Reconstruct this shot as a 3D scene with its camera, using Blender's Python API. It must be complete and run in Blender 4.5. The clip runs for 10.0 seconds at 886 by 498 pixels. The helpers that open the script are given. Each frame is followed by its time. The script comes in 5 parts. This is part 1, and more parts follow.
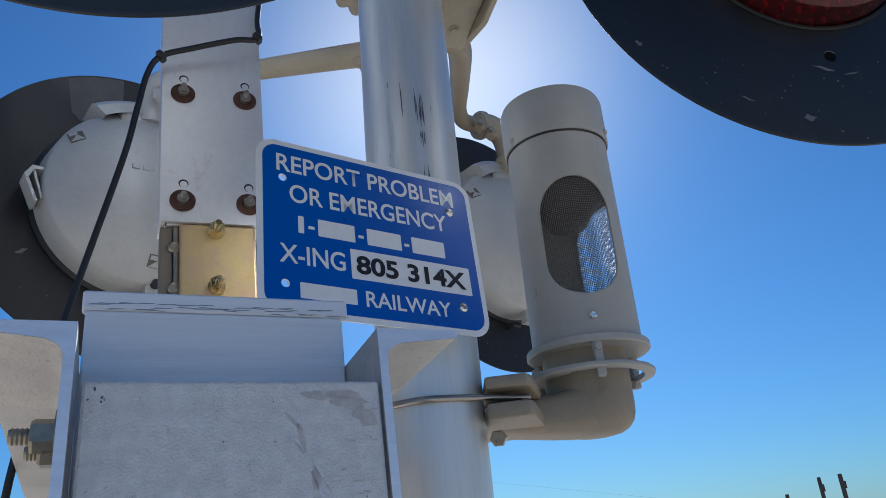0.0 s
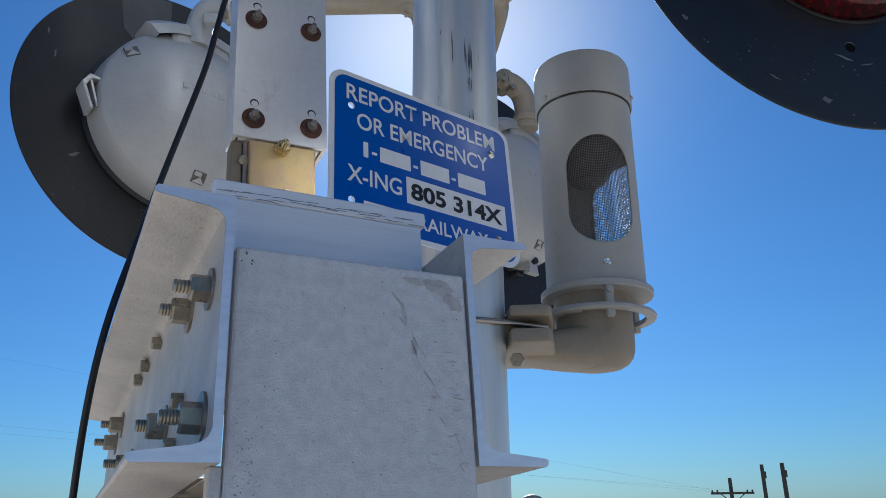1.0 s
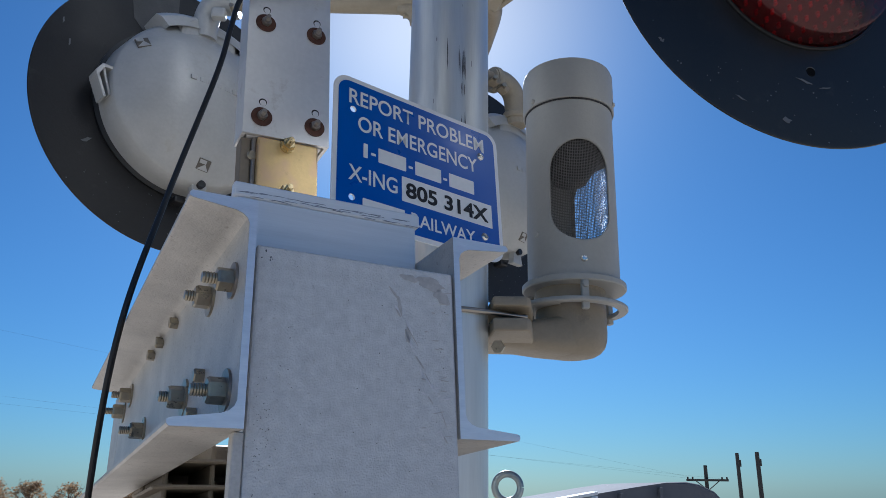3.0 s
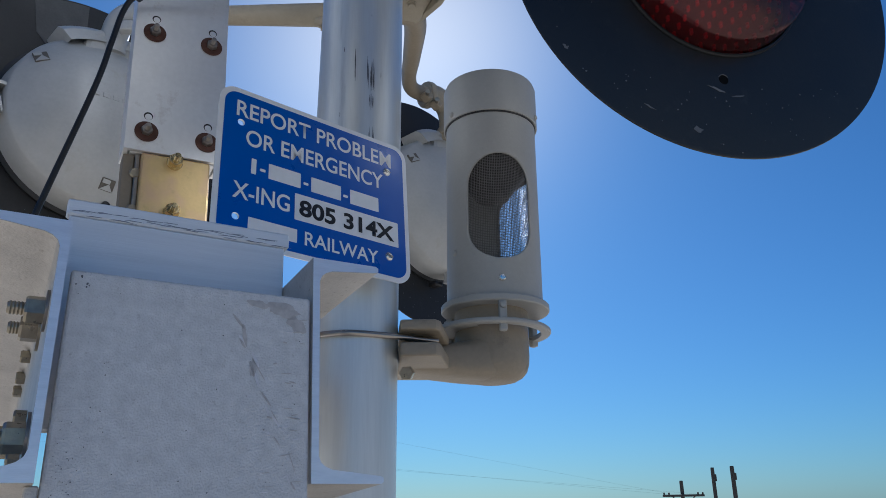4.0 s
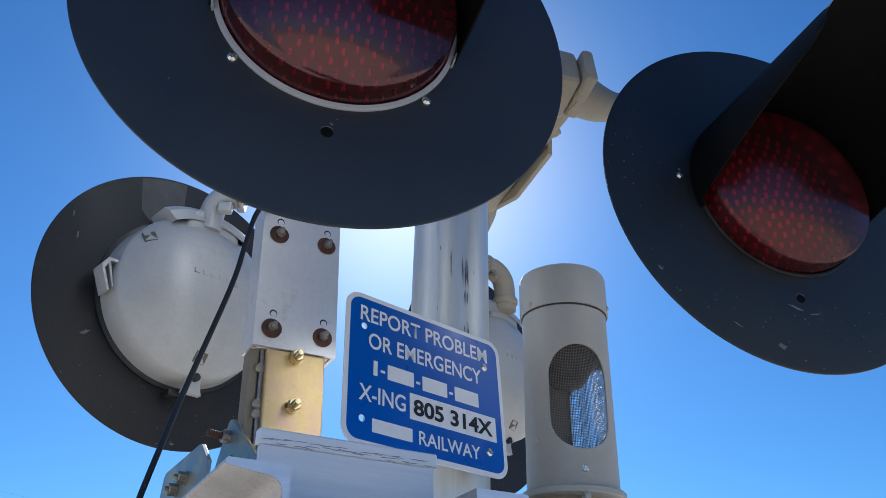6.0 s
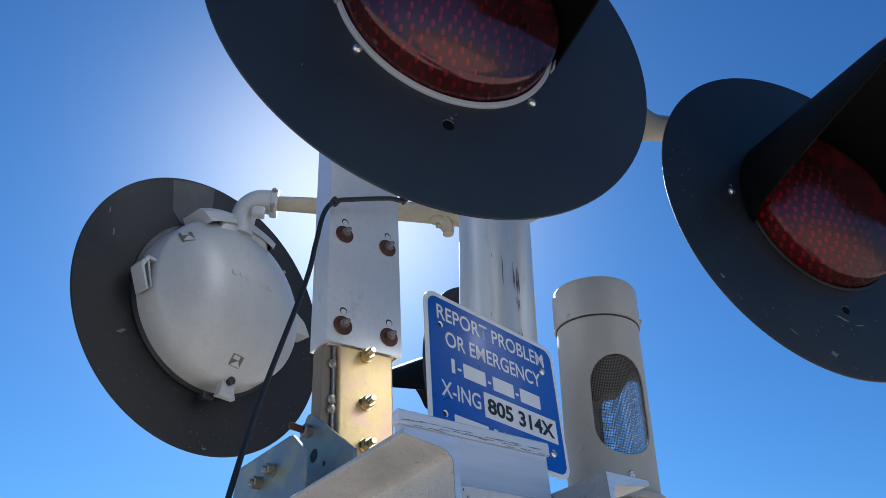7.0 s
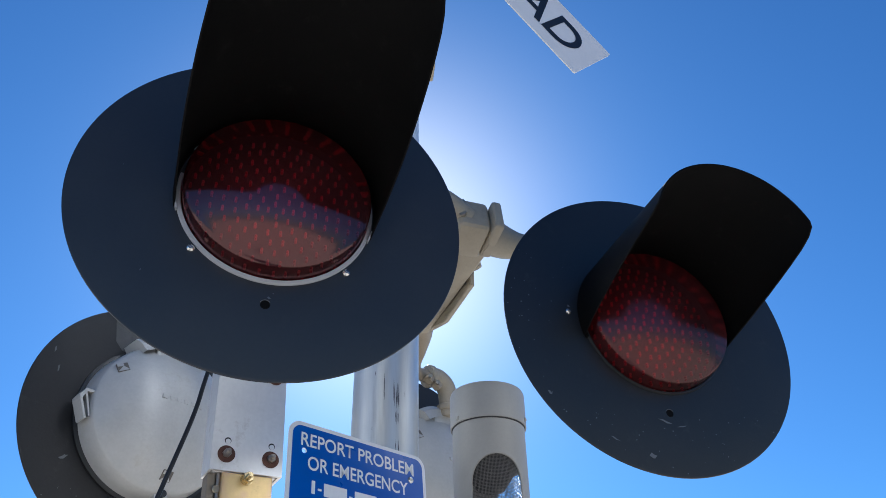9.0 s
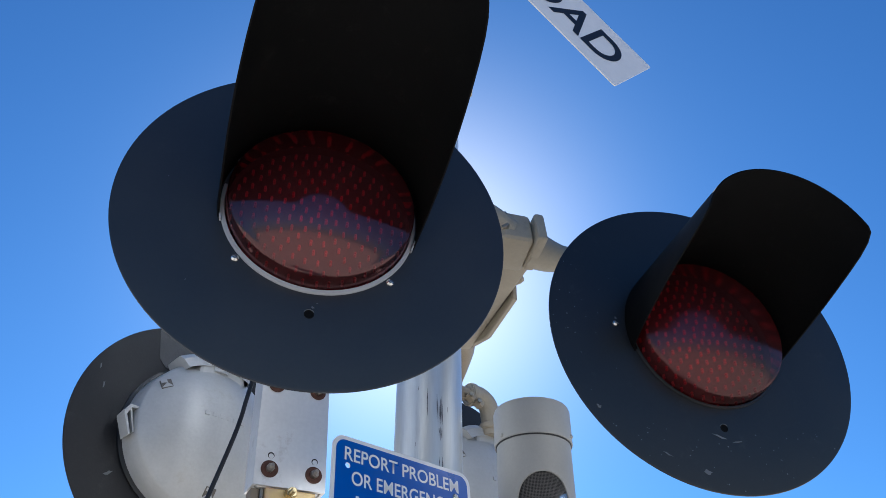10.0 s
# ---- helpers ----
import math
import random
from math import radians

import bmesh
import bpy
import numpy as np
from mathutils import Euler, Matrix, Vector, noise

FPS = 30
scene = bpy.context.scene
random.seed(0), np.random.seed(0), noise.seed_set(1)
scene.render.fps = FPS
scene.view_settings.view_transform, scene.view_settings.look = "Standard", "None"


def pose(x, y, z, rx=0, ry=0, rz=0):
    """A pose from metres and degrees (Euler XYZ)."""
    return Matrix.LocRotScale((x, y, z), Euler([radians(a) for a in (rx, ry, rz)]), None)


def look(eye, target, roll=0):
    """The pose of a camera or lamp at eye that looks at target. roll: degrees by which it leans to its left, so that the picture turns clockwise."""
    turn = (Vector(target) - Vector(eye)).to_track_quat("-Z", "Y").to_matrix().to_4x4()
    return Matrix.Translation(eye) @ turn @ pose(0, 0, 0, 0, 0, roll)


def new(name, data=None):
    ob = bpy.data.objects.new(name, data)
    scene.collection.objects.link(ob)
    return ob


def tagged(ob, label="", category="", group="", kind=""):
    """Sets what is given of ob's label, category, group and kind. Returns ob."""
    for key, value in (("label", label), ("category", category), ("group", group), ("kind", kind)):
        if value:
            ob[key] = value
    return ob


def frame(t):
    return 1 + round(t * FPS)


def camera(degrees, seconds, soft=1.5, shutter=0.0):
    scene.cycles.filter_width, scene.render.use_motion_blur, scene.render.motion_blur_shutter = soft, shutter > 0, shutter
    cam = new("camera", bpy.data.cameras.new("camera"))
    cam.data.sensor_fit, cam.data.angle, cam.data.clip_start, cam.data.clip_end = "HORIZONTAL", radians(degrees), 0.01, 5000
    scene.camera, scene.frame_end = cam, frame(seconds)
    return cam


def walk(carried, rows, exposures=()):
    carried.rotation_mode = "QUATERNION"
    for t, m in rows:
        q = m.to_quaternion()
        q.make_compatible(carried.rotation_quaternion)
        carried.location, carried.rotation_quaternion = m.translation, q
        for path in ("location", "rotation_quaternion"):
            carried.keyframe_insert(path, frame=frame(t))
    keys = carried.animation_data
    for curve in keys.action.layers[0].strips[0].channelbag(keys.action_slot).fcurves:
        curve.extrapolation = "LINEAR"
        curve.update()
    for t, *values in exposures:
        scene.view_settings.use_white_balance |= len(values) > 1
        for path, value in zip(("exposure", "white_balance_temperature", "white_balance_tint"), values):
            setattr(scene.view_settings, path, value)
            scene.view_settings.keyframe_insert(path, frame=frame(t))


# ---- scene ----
cam = camera(61.0, 10.0, soft=0.8)
PATH = [
    (0, (-0.012, 0.025, 1.667), (0.011, 1.876, 2.423), -5.9),
    (0.5, (-0.061, -0.009, 1.642), (-0.011, 1.861, 2.35), -3.0),
    (1, (-0.106, -0.057, 1.599), (-0.021, 1.83, 2.255), -1.0),
    (1.5, (-0.113, -0.098, 1.601), (-0.014, 1.801, 2.221), -0.0),
    (2, (-0.103, -0.105, 1.595), (0.003, 1.798, 2.201), 0.5),
    (3.3, (-0.117, -0.156, 1.579), (0.019, 1.743, 2.193), 0.5),
    (3.5, (-0.098, -0.150, 1.562), (0.062, 1.744, 2.185), 0.1),
    (4, (-0.007, -0.095, 1.608), (0.18, 1.784, 2.267), -1.0),
    (4.5, (0.028, -0.019, 1.649), (0.236, 1.837, 2.366), -1.7),
    (5, (0.037, -0.024, 1.645), (0.242, 1.801, 2.437), -1.6),
    (5.5, (-0.012, -0.089, 1.627), (0.173, 1.698, 2.504), -0.5),
    (6, (-0.178, -0.203, 1.676), (0.006, 1.541, 2.638), 0.8),
    (6.2, (-0.252, -0.218, 1.668), (-0.048, 1.514, 2.647), 0.9),
    (7.3, (-0.391, -0.157, 1.618), (-0.026, 1.504, 2.67), -0.4),
    (7.5, (-0.399, -0.193, 1.623), (-0.027, 1.462, 2.682), -0.6),
    (8, (-0.335, -0.342, 1.599), (0.032, 1.299, 2.681), -1.5),
    (8.5, (-0.186, -0.432, 1.63), (0.128, 1.198, 2.746), -2.1),
    (9, (-0.114, -0.47, 1.635), (0.119, 1.152, 2.781), -1.9),
    (9.5, (-0.117, -0.462, 1.63), (0.056, 1.15, 2.802), -1.2),
    (10, (-0.124, -0.439, 1.627), (0.011, 1.155, 2.827), -0.5),
]
walk(cam, [(t, look(eye, target, roll)) for t, eye, target, roll in PATH], [
    (0.0, 0.74, 5500, 10), (2.0, 0.68, 5500, 10), (4.5, 0.62, 5500, 10), (5.5, 0.66, 5500, 10), (6.0, 1.08, 5500, 10), (7.5, 0.95, 5500, 10), (8.5, 1.19, 5500, 10), (10.0, 1.32, 5500, 10)])

# ---- daylight: low clear-sky sun ahead of the camera ----
SUN_AZ, SUN_EL = radians(2.2), radians(34.8)
sun_dir = Vector((math.sin(SUN_AZ) * math.cos(SUN_EL), math.cos(SUN_AZ) * math.cos(SUN_EL), math.sin(SUN_EL)))
world = bpy.data.worlds.new("sky")
scene.world = world
world.use_nodes = True
wn = world.node_tree.nodes
wn.clear()
sky = wn.new("ShaderNodeTexSky")
sky.sky_type = "NISHITA"
sky.sun_disc = False
sky.sun_elevation = SUN_EL
sky.sun_rotation = SUN_AZ
sky.altitude = 1200
sky.air_density = 1.3
sky.dust_density = 1.2
sky.ozone_density = 6.0
bg = wn.new("ShaderNodeBackground")
bg.inputs["Strength"].default_value = 0.05
wo = wn.new("ShaderNodeOutputWorld")
tint = wn.new("ShaderNodeVectorMath")
tint.operation = "MULTIPLY"
tint.inputs[1].default_value = (0.425, 0.70, 0.895)
world.node_tree.links.new(sky.outputs[0], tint.inputs[0])
# pale warm glow painted round the sun's place, for circumsolar haze and lens glare
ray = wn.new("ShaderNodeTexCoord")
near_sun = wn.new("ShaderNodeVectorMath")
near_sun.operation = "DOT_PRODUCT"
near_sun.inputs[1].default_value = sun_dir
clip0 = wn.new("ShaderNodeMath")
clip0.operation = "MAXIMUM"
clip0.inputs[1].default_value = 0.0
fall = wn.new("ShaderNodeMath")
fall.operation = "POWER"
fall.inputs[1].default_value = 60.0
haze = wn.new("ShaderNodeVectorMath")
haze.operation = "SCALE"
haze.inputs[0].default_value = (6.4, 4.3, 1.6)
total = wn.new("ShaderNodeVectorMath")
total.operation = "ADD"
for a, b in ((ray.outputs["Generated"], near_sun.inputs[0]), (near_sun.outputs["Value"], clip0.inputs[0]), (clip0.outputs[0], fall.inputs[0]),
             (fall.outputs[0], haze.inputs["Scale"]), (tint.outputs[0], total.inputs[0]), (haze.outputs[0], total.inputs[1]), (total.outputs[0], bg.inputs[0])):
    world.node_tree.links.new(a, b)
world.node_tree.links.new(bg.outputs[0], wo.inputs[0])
sun = new("sun", bpy.data.lights.new("sun", "SUN"))
sun.data.energy = 5.0
sun.data.angle = radians(0.53)
sun.data.color = (1.0, 0.96, 0.90)
sun.matrix_world = look(sun_dir * 30, (0, 0, 0))


# ---- materials ----
def mat(name, color, rough=0.5, metal=0.0, spec=0.5, vary=0.15, scale=12.0, stretch=(1, 1, 1), bump=0.0, bump_scale=200.0,
        rough_vary=0.1, stain=None, stain_amount=0.0, stain_scale=6.0, coat=0.0, fine=150.0, tint=None):
    """Painted or bare surface: base colour with coarse and fine variation, an optional stain colour, and fine relief."""
    m = bpy.data.materials.new(name)
    m.use_nodes = True
    nt = m.node_tree
    nd, ln = nt.nodes, nt.links
    b = nd["Principled BSDF"]
    tc = nd.new("ShaderNodeTexCoord")
    mp = nd.new("ShaderNodeMapping")
    mp.inputs["Scale"].default_value = stretch
    ln.new(tc.outputs["Object"], mp.inputs[0])
    n1 = nd.new("ShaderNodeTexNoise")
    n1.inputs["Scale"].default_value = scale
    n1.inputs["Detail"].default_value = 6
    n1.inputs["Roughness"].default_value = 0.6
    ln.new(mp.outputs[0], n1.inputs["Vector"])
    n2 = nd.new("ShaderNodeTexNoise")
    n2.inputs["Scale"].default_value = fine
    n2.inputs["Detail"].default_value = 3
    ln.new(mp.outputs[0], n2.inputs["Vector"])
    add = nd.new("ShaderNodeMath")
    add.operation = "MULTIPLY_ADD"
    add.inputs[1].default_value = 0.35
    ln.new(n2.outputs["Fac"], add.inputs[0])
    ln.new(n1.outputs["Fac"], add.inputs[2])
    ramp = nd.new("ShaderNodeMapRange")
    ramp.inputs["From Min"].default_value = 0.4
    ramp.inputs["From Max"].default_value = 0.95
    ramp.inputs["To Min"].default_value = 1 - vary
    ramp.inputs["To Max"].default_value = 1 + vary
    ln.new(add.outputs[0], ramp.inputs["Value"])
    mul = nd.new("ShaderNodeVectorMath")
    mul.operation = "SCALE"
    mul.inputs[0].default_value = color
    ln.new(ramp.outputs[0], mul.inputs["Scale"])
    col = mul.outputs[0]
    if tint:
        mx = nd.new("ShaderNodeMix")
        mx.data_type = "RGBA"
        mx.inputs[7].default_value = (*tint, 1)
        n4 = nd.new("ShaderNodeTexNoise")
        n4.inputs["Scale"].default_value = scale * 1.7
        n4.inputs["Detail"].default_value = 2
        ln.new(tc.outputs["Object"], n4.inputs["Vector"])
        rp = nd.new("ShaderNodeMapRange")
        rp.inputs["From Min"].default_value, rp.inputs["From Max"].default_value = 0.45, 0.62
        ln.new(n4.outputs["Fac"], rp.inputs["Value"])
        ln.new(rp.outputs[0], mx.inputs[0])
        ln.new(col, mx.inputs[6])
        col = mx.outputs[2]
    if stain:
        n3 = nd.new("ShaderNodeTexNoise")
        n3.inputs["Scale"].default_value = stain_scale
        n3.inputs["Detail"].default_value = 9
        n3.inputs["Roughness"].default_value = 0.72
        ln.new(mp.outputs[0], n3.inputs["Vector"])
        r3 = nd.new("ShaderNodeMapRange")
        r3.inputs["From Min"].default_value = 0.58
        r3.inputs["From Max"].default_value = 0.72
        r3.inputs["To Max"].default_value = stain_amount
        ln.new(n3.outputs["Fac"], r3.inputs["Value"])
        mx = nd.new("ShaderNodeMix")
        mx.data_type = "RGBA"
        mx.inputs[7].default_value = (*stain, 1)
        ln.new(r3.outputs[0], mx.inputs[0])
        ln.new(col, mx.inputs[6])
        col = mx.outputs[2]
    ln.new(col, b.inputs["Base Color"])
    rr = nd.new("ShaderNodeMapRange")
    rr.inputs["To Min"].default_value = max(0.02, rough - rough_vary)
    rr.inputs["To Max"].default_value = min(1.0, rough + rough_vary)
    ln.new(n1.outputs["Fac"], rr.inputs["Value"])
    ln.new(rr.outputs[0], b.inputs["Roughness"])
    b.inputs["Metallic"].default_value = metal
    b.inputs["Specular IOR Level"].default_value = spec
    b.inputs["Coat Weight"].default_value = coat
    b.inputs["Coat Roughness"].default_value = 0.08
    if bump:
        n5 = nd.new("ShaderNodeTexNoise")
        n5.inputs["Scale"].default_value = bump_scale
        n5.inputs["Detail"].default_value = 4
        ln.new(mp.outputs[0], n5.inputs["Vector"])
        bp = nd.new("ShaderNodeBump")
        bp.inputs["Strength"].default_value = bump
        bp.inputs["Distance"].default_value = 0.002
        ln.new(n5.outputs["Fac"], bp.inputs["Height"])
        ln.new(bp.outputs[0], b.inputs["Normal"])
    return m


POLE = mat("drawn_aluminium_tube", (0.70, 0.71, 0.69), 0.44, 0.6, vary=0.09, scale=10, stretch=(5, 5, 0.35), fine=60, bump=0.10, bump_scale=60,
           stain=(0.25, 0.25, 0.26), stain_amount=0.35, stain_scale=7)
ALU = mat("mill_aluminium", (0.54, 0.51, 0.47), 0.5, 0.35, vary=0.24, scale=13, fine=420, bump=0.3, bump_scale=420,
          stain=(0.22, 0.18, 0.135), stain_amount=0.85, stain_scale=130)
ALU_CUT = mat("saw_cut_aluminium", (0.90, 0.90, 0.90), 0.35, 0.5, vary=0.08, scale=30, stretch=(1, 1, 6), bump=0.1, bump_scale=160)
ALU_BAR = mat("extruded_aluminium_bar", (0.87, 0.87, 0.87), 0.5, 0.05, vary=0.08, scale=8, stretch=(0.3, 1, 9), fine=90, bump=0.14, bump_scale=110)
GALV = mat("weathered_cast_aluminium_panel", (0.645, 0.64, 0.63), 0.6, 0.1, vary=0.15, scale=90, fine=700, bump=0.5, bump_scale=560,
           stain=(0.34, 0.315, 0.30), stain_amount=0.75, stain_scale=150)
SLEEVE = mat("anodised_aluminium_sleeve", (0.80, 0.785, 0.76), 0.42, 0.55, vary=0.1, scale=8, fine=120, bump=0.06, bump_scale=150,
             stain=(0.40, 0.33, 0.27), stain_amount=0.5, stain_scale=16)
TAN = mat("weathered_tan_casting_paint", (0.33, 0.285, 0.21), 0.55, 0.0, vary=0.12, scale=14, bump=0.35, bump_scale=160,
          stain=(0.22, 0.18, 0.135), stain_amount=0.7, stain_scale=13)
CASTING = mat("brown_grey_casting_paint", (0.29, 0.24, 0.17), 0.55, 0.0, vary=0.14, scale=14, bump=0.35, bump_scale=160,
              stain=(0.12, 0.10, 0.075), stain_amount=0.6, stain_scale=13)
POCKET_SHADE = mat("pocket_shade", (0.115, 0.10, 0.08), 0.5, 0.0, vary=0.15, scale=18, bump=0.25, bump_scale=180)
PALER_BLACK = mat("paler_black_streak", (0.075, 0.071, 0.066), 0.6, 0.0, vary=0.35, scale=14, fine=220, bump=0.1, stain=(0.05, 0.048, 0.045), stain_amount=0.8, stain_scale=20)
BELL = mat("warm_grey_bell_paint", (0.385, 0.375, 0.345), 0.5, 0.0, vary=0.08, scale=10, bump=0.15, bump_scale=260,
           stain=(0.30, 0.28, 0.25), stain_amount=0.3, stain_scale=8)
HOUSE = mat("light_grey_lamp_housing", (0.415, 0.415, 0.40), 0.32, 0.0, vary=0.12, scale=9, bump=0.12, bump_scale=180,
            stain=(0.34, 0.315, 0.26), stain_amount=0.6, stain_scale=10)
BLACK = mat("satin_black_disc_paint", (0.012, 0.013, 0.0145), 0.42, 0.0, vary=0.25, scale=7, bump=0.06, bump_scale=240,
            stain=(0.05, 0.048, 0.045), stain_amount=0.35, stain_scale=22)
# left disc: base raised above BLACK, with fewer stains
BLACK_RAISED = mat("raised_satin_black_disc_paint", (0.021, 0.023, 0.026), 0.40, 0.0, vary=0.2, scale=7, bump=0.05, bump_scale=240,
                  stain=(0.05, 0.048, 0.045), stain_amount=0.2, stain_scale=22)
BACKBLACK = mat("faded_black_disc_paint", (0.017, 0.0165, 0.0165), 0.55, 0.0, spec=0.35, vary=0.3, scale=6, bump=0.1, bump_scale=240,
                stain=(0.06, 0.057, 0.054), stain_amount=0.4, stain_scale=18)
VISOR = mat("flat_black_visor_paint", (0.004, 0.004, 0.004), 0.65, 0.0, spec=0.09, vary=0.3, scale=9, bump=0.1, bump_scale=200,
            stain=(0.03, 0.028, 0.026), stain_amount=0.25, stain_scale=26)
CHIP = mat("bare_paint_chip", (0.13, 0.135, 0.14), 0.6, 0.0, vary=0.2, scale=40)
GASKET = mat("pale_grey_gasket", (0.42, 0.43, 0.45), 0.5, 0.0, vary=0.06, scale=20)
GOLD = mat("yellow_zinc_plate", (0.70, 0.51, 0.235), 0.42, 0.65, vary=0.12, scale=11, fine=170, bump=0.08, bump_scale=200, tint=(0.66, 0.44, 0.28),
           stain=(0.40, 0.27, 0.12), stain_amount=0.5, stain_scale=34)
ZINC = mat("blue_zinc_plate", (0.27, 0.295, 0.29), 0.4, 0.55, vary=0.15, scale=14, tint=(0.40, 0.38, 0.27), bump=0.06)
BOLT = mat("plated_steel_bolt", (0.33, 0.285, 0.215), 0.3, 0.6, vary=0.25, scale=60, tint=(0.38, 0.33, 0.235), bump=0.15, bump_scale=300)
BRASSY = mat("yellow_zinc_bolt", (0.58, 0.47, 0.26), 0.22, 0.95, vary=0.2, scale=60, bump=0.1)
DARKBOLT = mat("dulled_steel_bolt", (0.30, 0.27, 0.24), 0.42, 0.8, vary=0.25, scale=70, bump=0.2)
RUST = mat("rusty_washer", (0.10, 0.045, 0.03), 0.75, 0.2, vary=0.4, scale=80, bump=0.3)
CHROME = mat("bright_screw", (0.75, 0.73, 0.68), 0.25, 0.95, vary=0.15, scale=80)
RUBBER = mat("black_cable_jacket", (0.012, 0.012, 0.013), 0.45, 0.0, vary=0.2, scale=30, bump=0.1)
SIGN_BLUE = mat("blue_sign_sheeting", (0.004, 0.092, 0.45), 0.3, 0.0, vary=0.05, scale=14, bump=0.03, bump_scale=500, coat=0.3)
SIGN_WHITE = mat("white_sign_sheeting", (0.78, 0.79, 0.80), 0.35, 0.0, vary=0.05, scale=60, bump=0.05, bump_scale=600, coat=0.2)
SIGN_BLACK = mat("black_sign_ink", (0.012, 0.012, 0.014), 0.4, 0.0, vary=0.1)
SIGN_BACK = mat("bare_sign_aluminium", (0.6, 0.6, 0.6), 0.4, 0.9, vary=0.1)
CB_WHITE = mat("white_crossbuck_sheeting", (0.70, 0.71, 0.73), 0.4, 0.0, vary=0.05, scale=20, bump=0.04)
# dark colour standing for the shade inside holes drawn as flat discs
HOLE = mat("shaded_bolt_hole", (0.06, 0.055, 0.05), 0.6, 0.6, vary=0.2, scale=80)
STAINLESS = mat("stainless_rod", (0.34, 0.31, 0.28), 0.3, 1.0, vary=0.1, scale=40)
WIRE = mat("galvanised_screen_wire", (0.20, 0.19, 0.18), 0.5, 0.6, vary=0.2, scale=60)
DARK_IN = mat("dark_horn_and_shadow_groove", (0.03, 0.03, 0.03), 0.55, 0.0, vary=0.2, scale=20)
GREY_COVER = mat("grey_moulded_cover", (0.15, 0.155, 0.17), 0.85, 0.0, spec=0.15, vary=0.08, scale=9, bump=0.15)
MECH = mat("tan_mechanism_casting", (0.20, 0.165, 0.12), 0.6, 0.0, vary=0.15, scale=12, bump=0.3)
SCUFF = mat("dark_scuff", (0.15, 0.15, 0.16), 0.6, 0.5, vary=0.5, scale=200)
STREAK = mat("brownish_scrape", (0.51, 0.48, 0.455), 0.65, 0.2, vary=0.25, scale=120)
PALE = mat("pale_scrape", (0.71, 0.69, 0.69), 0.5, 0.3, vary=0.2, scale=120)
RESIDUE = mat("grey_scrape", (0.30, 0.31, 0.35), 0.6, 0.3, vary=0.4, scale=200)
LED = mat("red_led_lens", (0.60, 0.04, 0.09), 0.3, 0.0, vary=0.1)
BOARD = mat("dark_led_board", (0.07, 0.017, 0.020), 0.6, 0.0, vary=0.2, scale=30)
WOOD = mat("creosoted_pole_wood", (0.06, 0.055, 0.045), 0.8, 0.0, vary=0.3, scale=6, stretch=(4, 4, 0.3))
LEAF = mat("autumn_leaves", (0.23, 0.155, 0.085), 0.8, 0.0, vary=0.4, scale=3)
lf = LEAF.node_tree
tl = lf.nodes.new("ShaderNodeBsdfTranslucent")
tl.inputs[0].default_value = (0.30, 0.20, 0.11, 1)
lm = lf.nodes.new("ShaderNodeMixShader")
lm.inputs[0].default_value = 0.55
lf.links.new(lf.nodes["Principled BSDF"].outputs[0], lm.inputs[1])
lf.links.new(tl.outputs[0], lm.inputs[2])
lf.links.new(lm.outputs[0], lf.nodes["Material Output"].inputs[0])
BARK = mat("tree_bark", (0.12, 0.09, 0.065), 0.9, 0.0, vary=0.3, scale=5)
GROUND = mat("dry_gravel_and_dirt", (0.43, 0.37, 0.295), 0.9, 0.0, vary=0.3, scale=0.8, fine=14, bump=0.6, bump_scale=24,
             stain=(0.30, 0.26, 0.18), stain_amount=0.6, stain_scale=0.35)


def red_lens(name, haze, rough, ior):
    m = bpy.data.materials.new(name)
    m.use_nodes = True
    nd, ln = m.node_tree.nodes, m.node_tree.links
    nd.clear()
    out = nd.new("ShaderNodeOutputMaterial")
    tr = nd.new("ShaderNodeBsdfTransparent")
    tr.inputs[0].default_value = (0.82, 0.055, 0.10, 1)
    gl = nd.new("ShaderNodeBsdfGlossy")
    gl.inputs["Roughness"].default_value = rough
    gl.inputs["Color"].default_value = (1.0, 0.62, 0.62, 1)
    fr = nd.new("ShaderNodeFresnel")
    fr.inputs["IOR"].default_value = ior
    mx = nd.new("ShaderNodeMixShader")
    ln.new(fr.outputs[0], mx.inputs[0])
    ln.new(tr.outputs[0], mx.inputs[1])
    ln.new(gl.outputs[0], mx.inputs[2])
    df = nd.new("ShaderNodeBsdfDiffuse")
    df.inputs[0].default_value = (0.42, 0.12, 0.125, 1)
    nz = nd.new("ShaderNodeTexNoise")
    nz.inputs["Scale"].default_value = 9
    nz.inputs["Detail"].default_value = 5
    tc = nd.new("ShaderNodeTexCoord")
    ln.new(tc.outputs["Object"], nz.inputs["Vector"])
    mr = nd.new("ShaderNodeMapRange")
    mr.inputs["From Min"].default_value, mr.inputs["From Max"].default_value = 0.3, 0.7
    mr.inputs["To Min"].default_value, mr.inputs["To Max"].default_value = haze * 0.6, haze * 1.4
    ln.new(nz.outputs["Fac"], mr.inputs["Value"])
    mh = nd.new("ShaderNodeMixShader")
    ln.new(mr.outputs[0], mh.inputs[0])
    ln.new(mx.outputs[0], mh.inputs[1])
    ln.new(df.outputs[0], mh.inputs[2])
    ln.new(mh.outputs[0], out.inputs[0])
    return m


LENS = red_lens("clear_red_lens", 0.045, 0.10, 1.82)
LENS_DULL = red_lens("weathered_red_lens", 0.045, 0.20, 1.64)


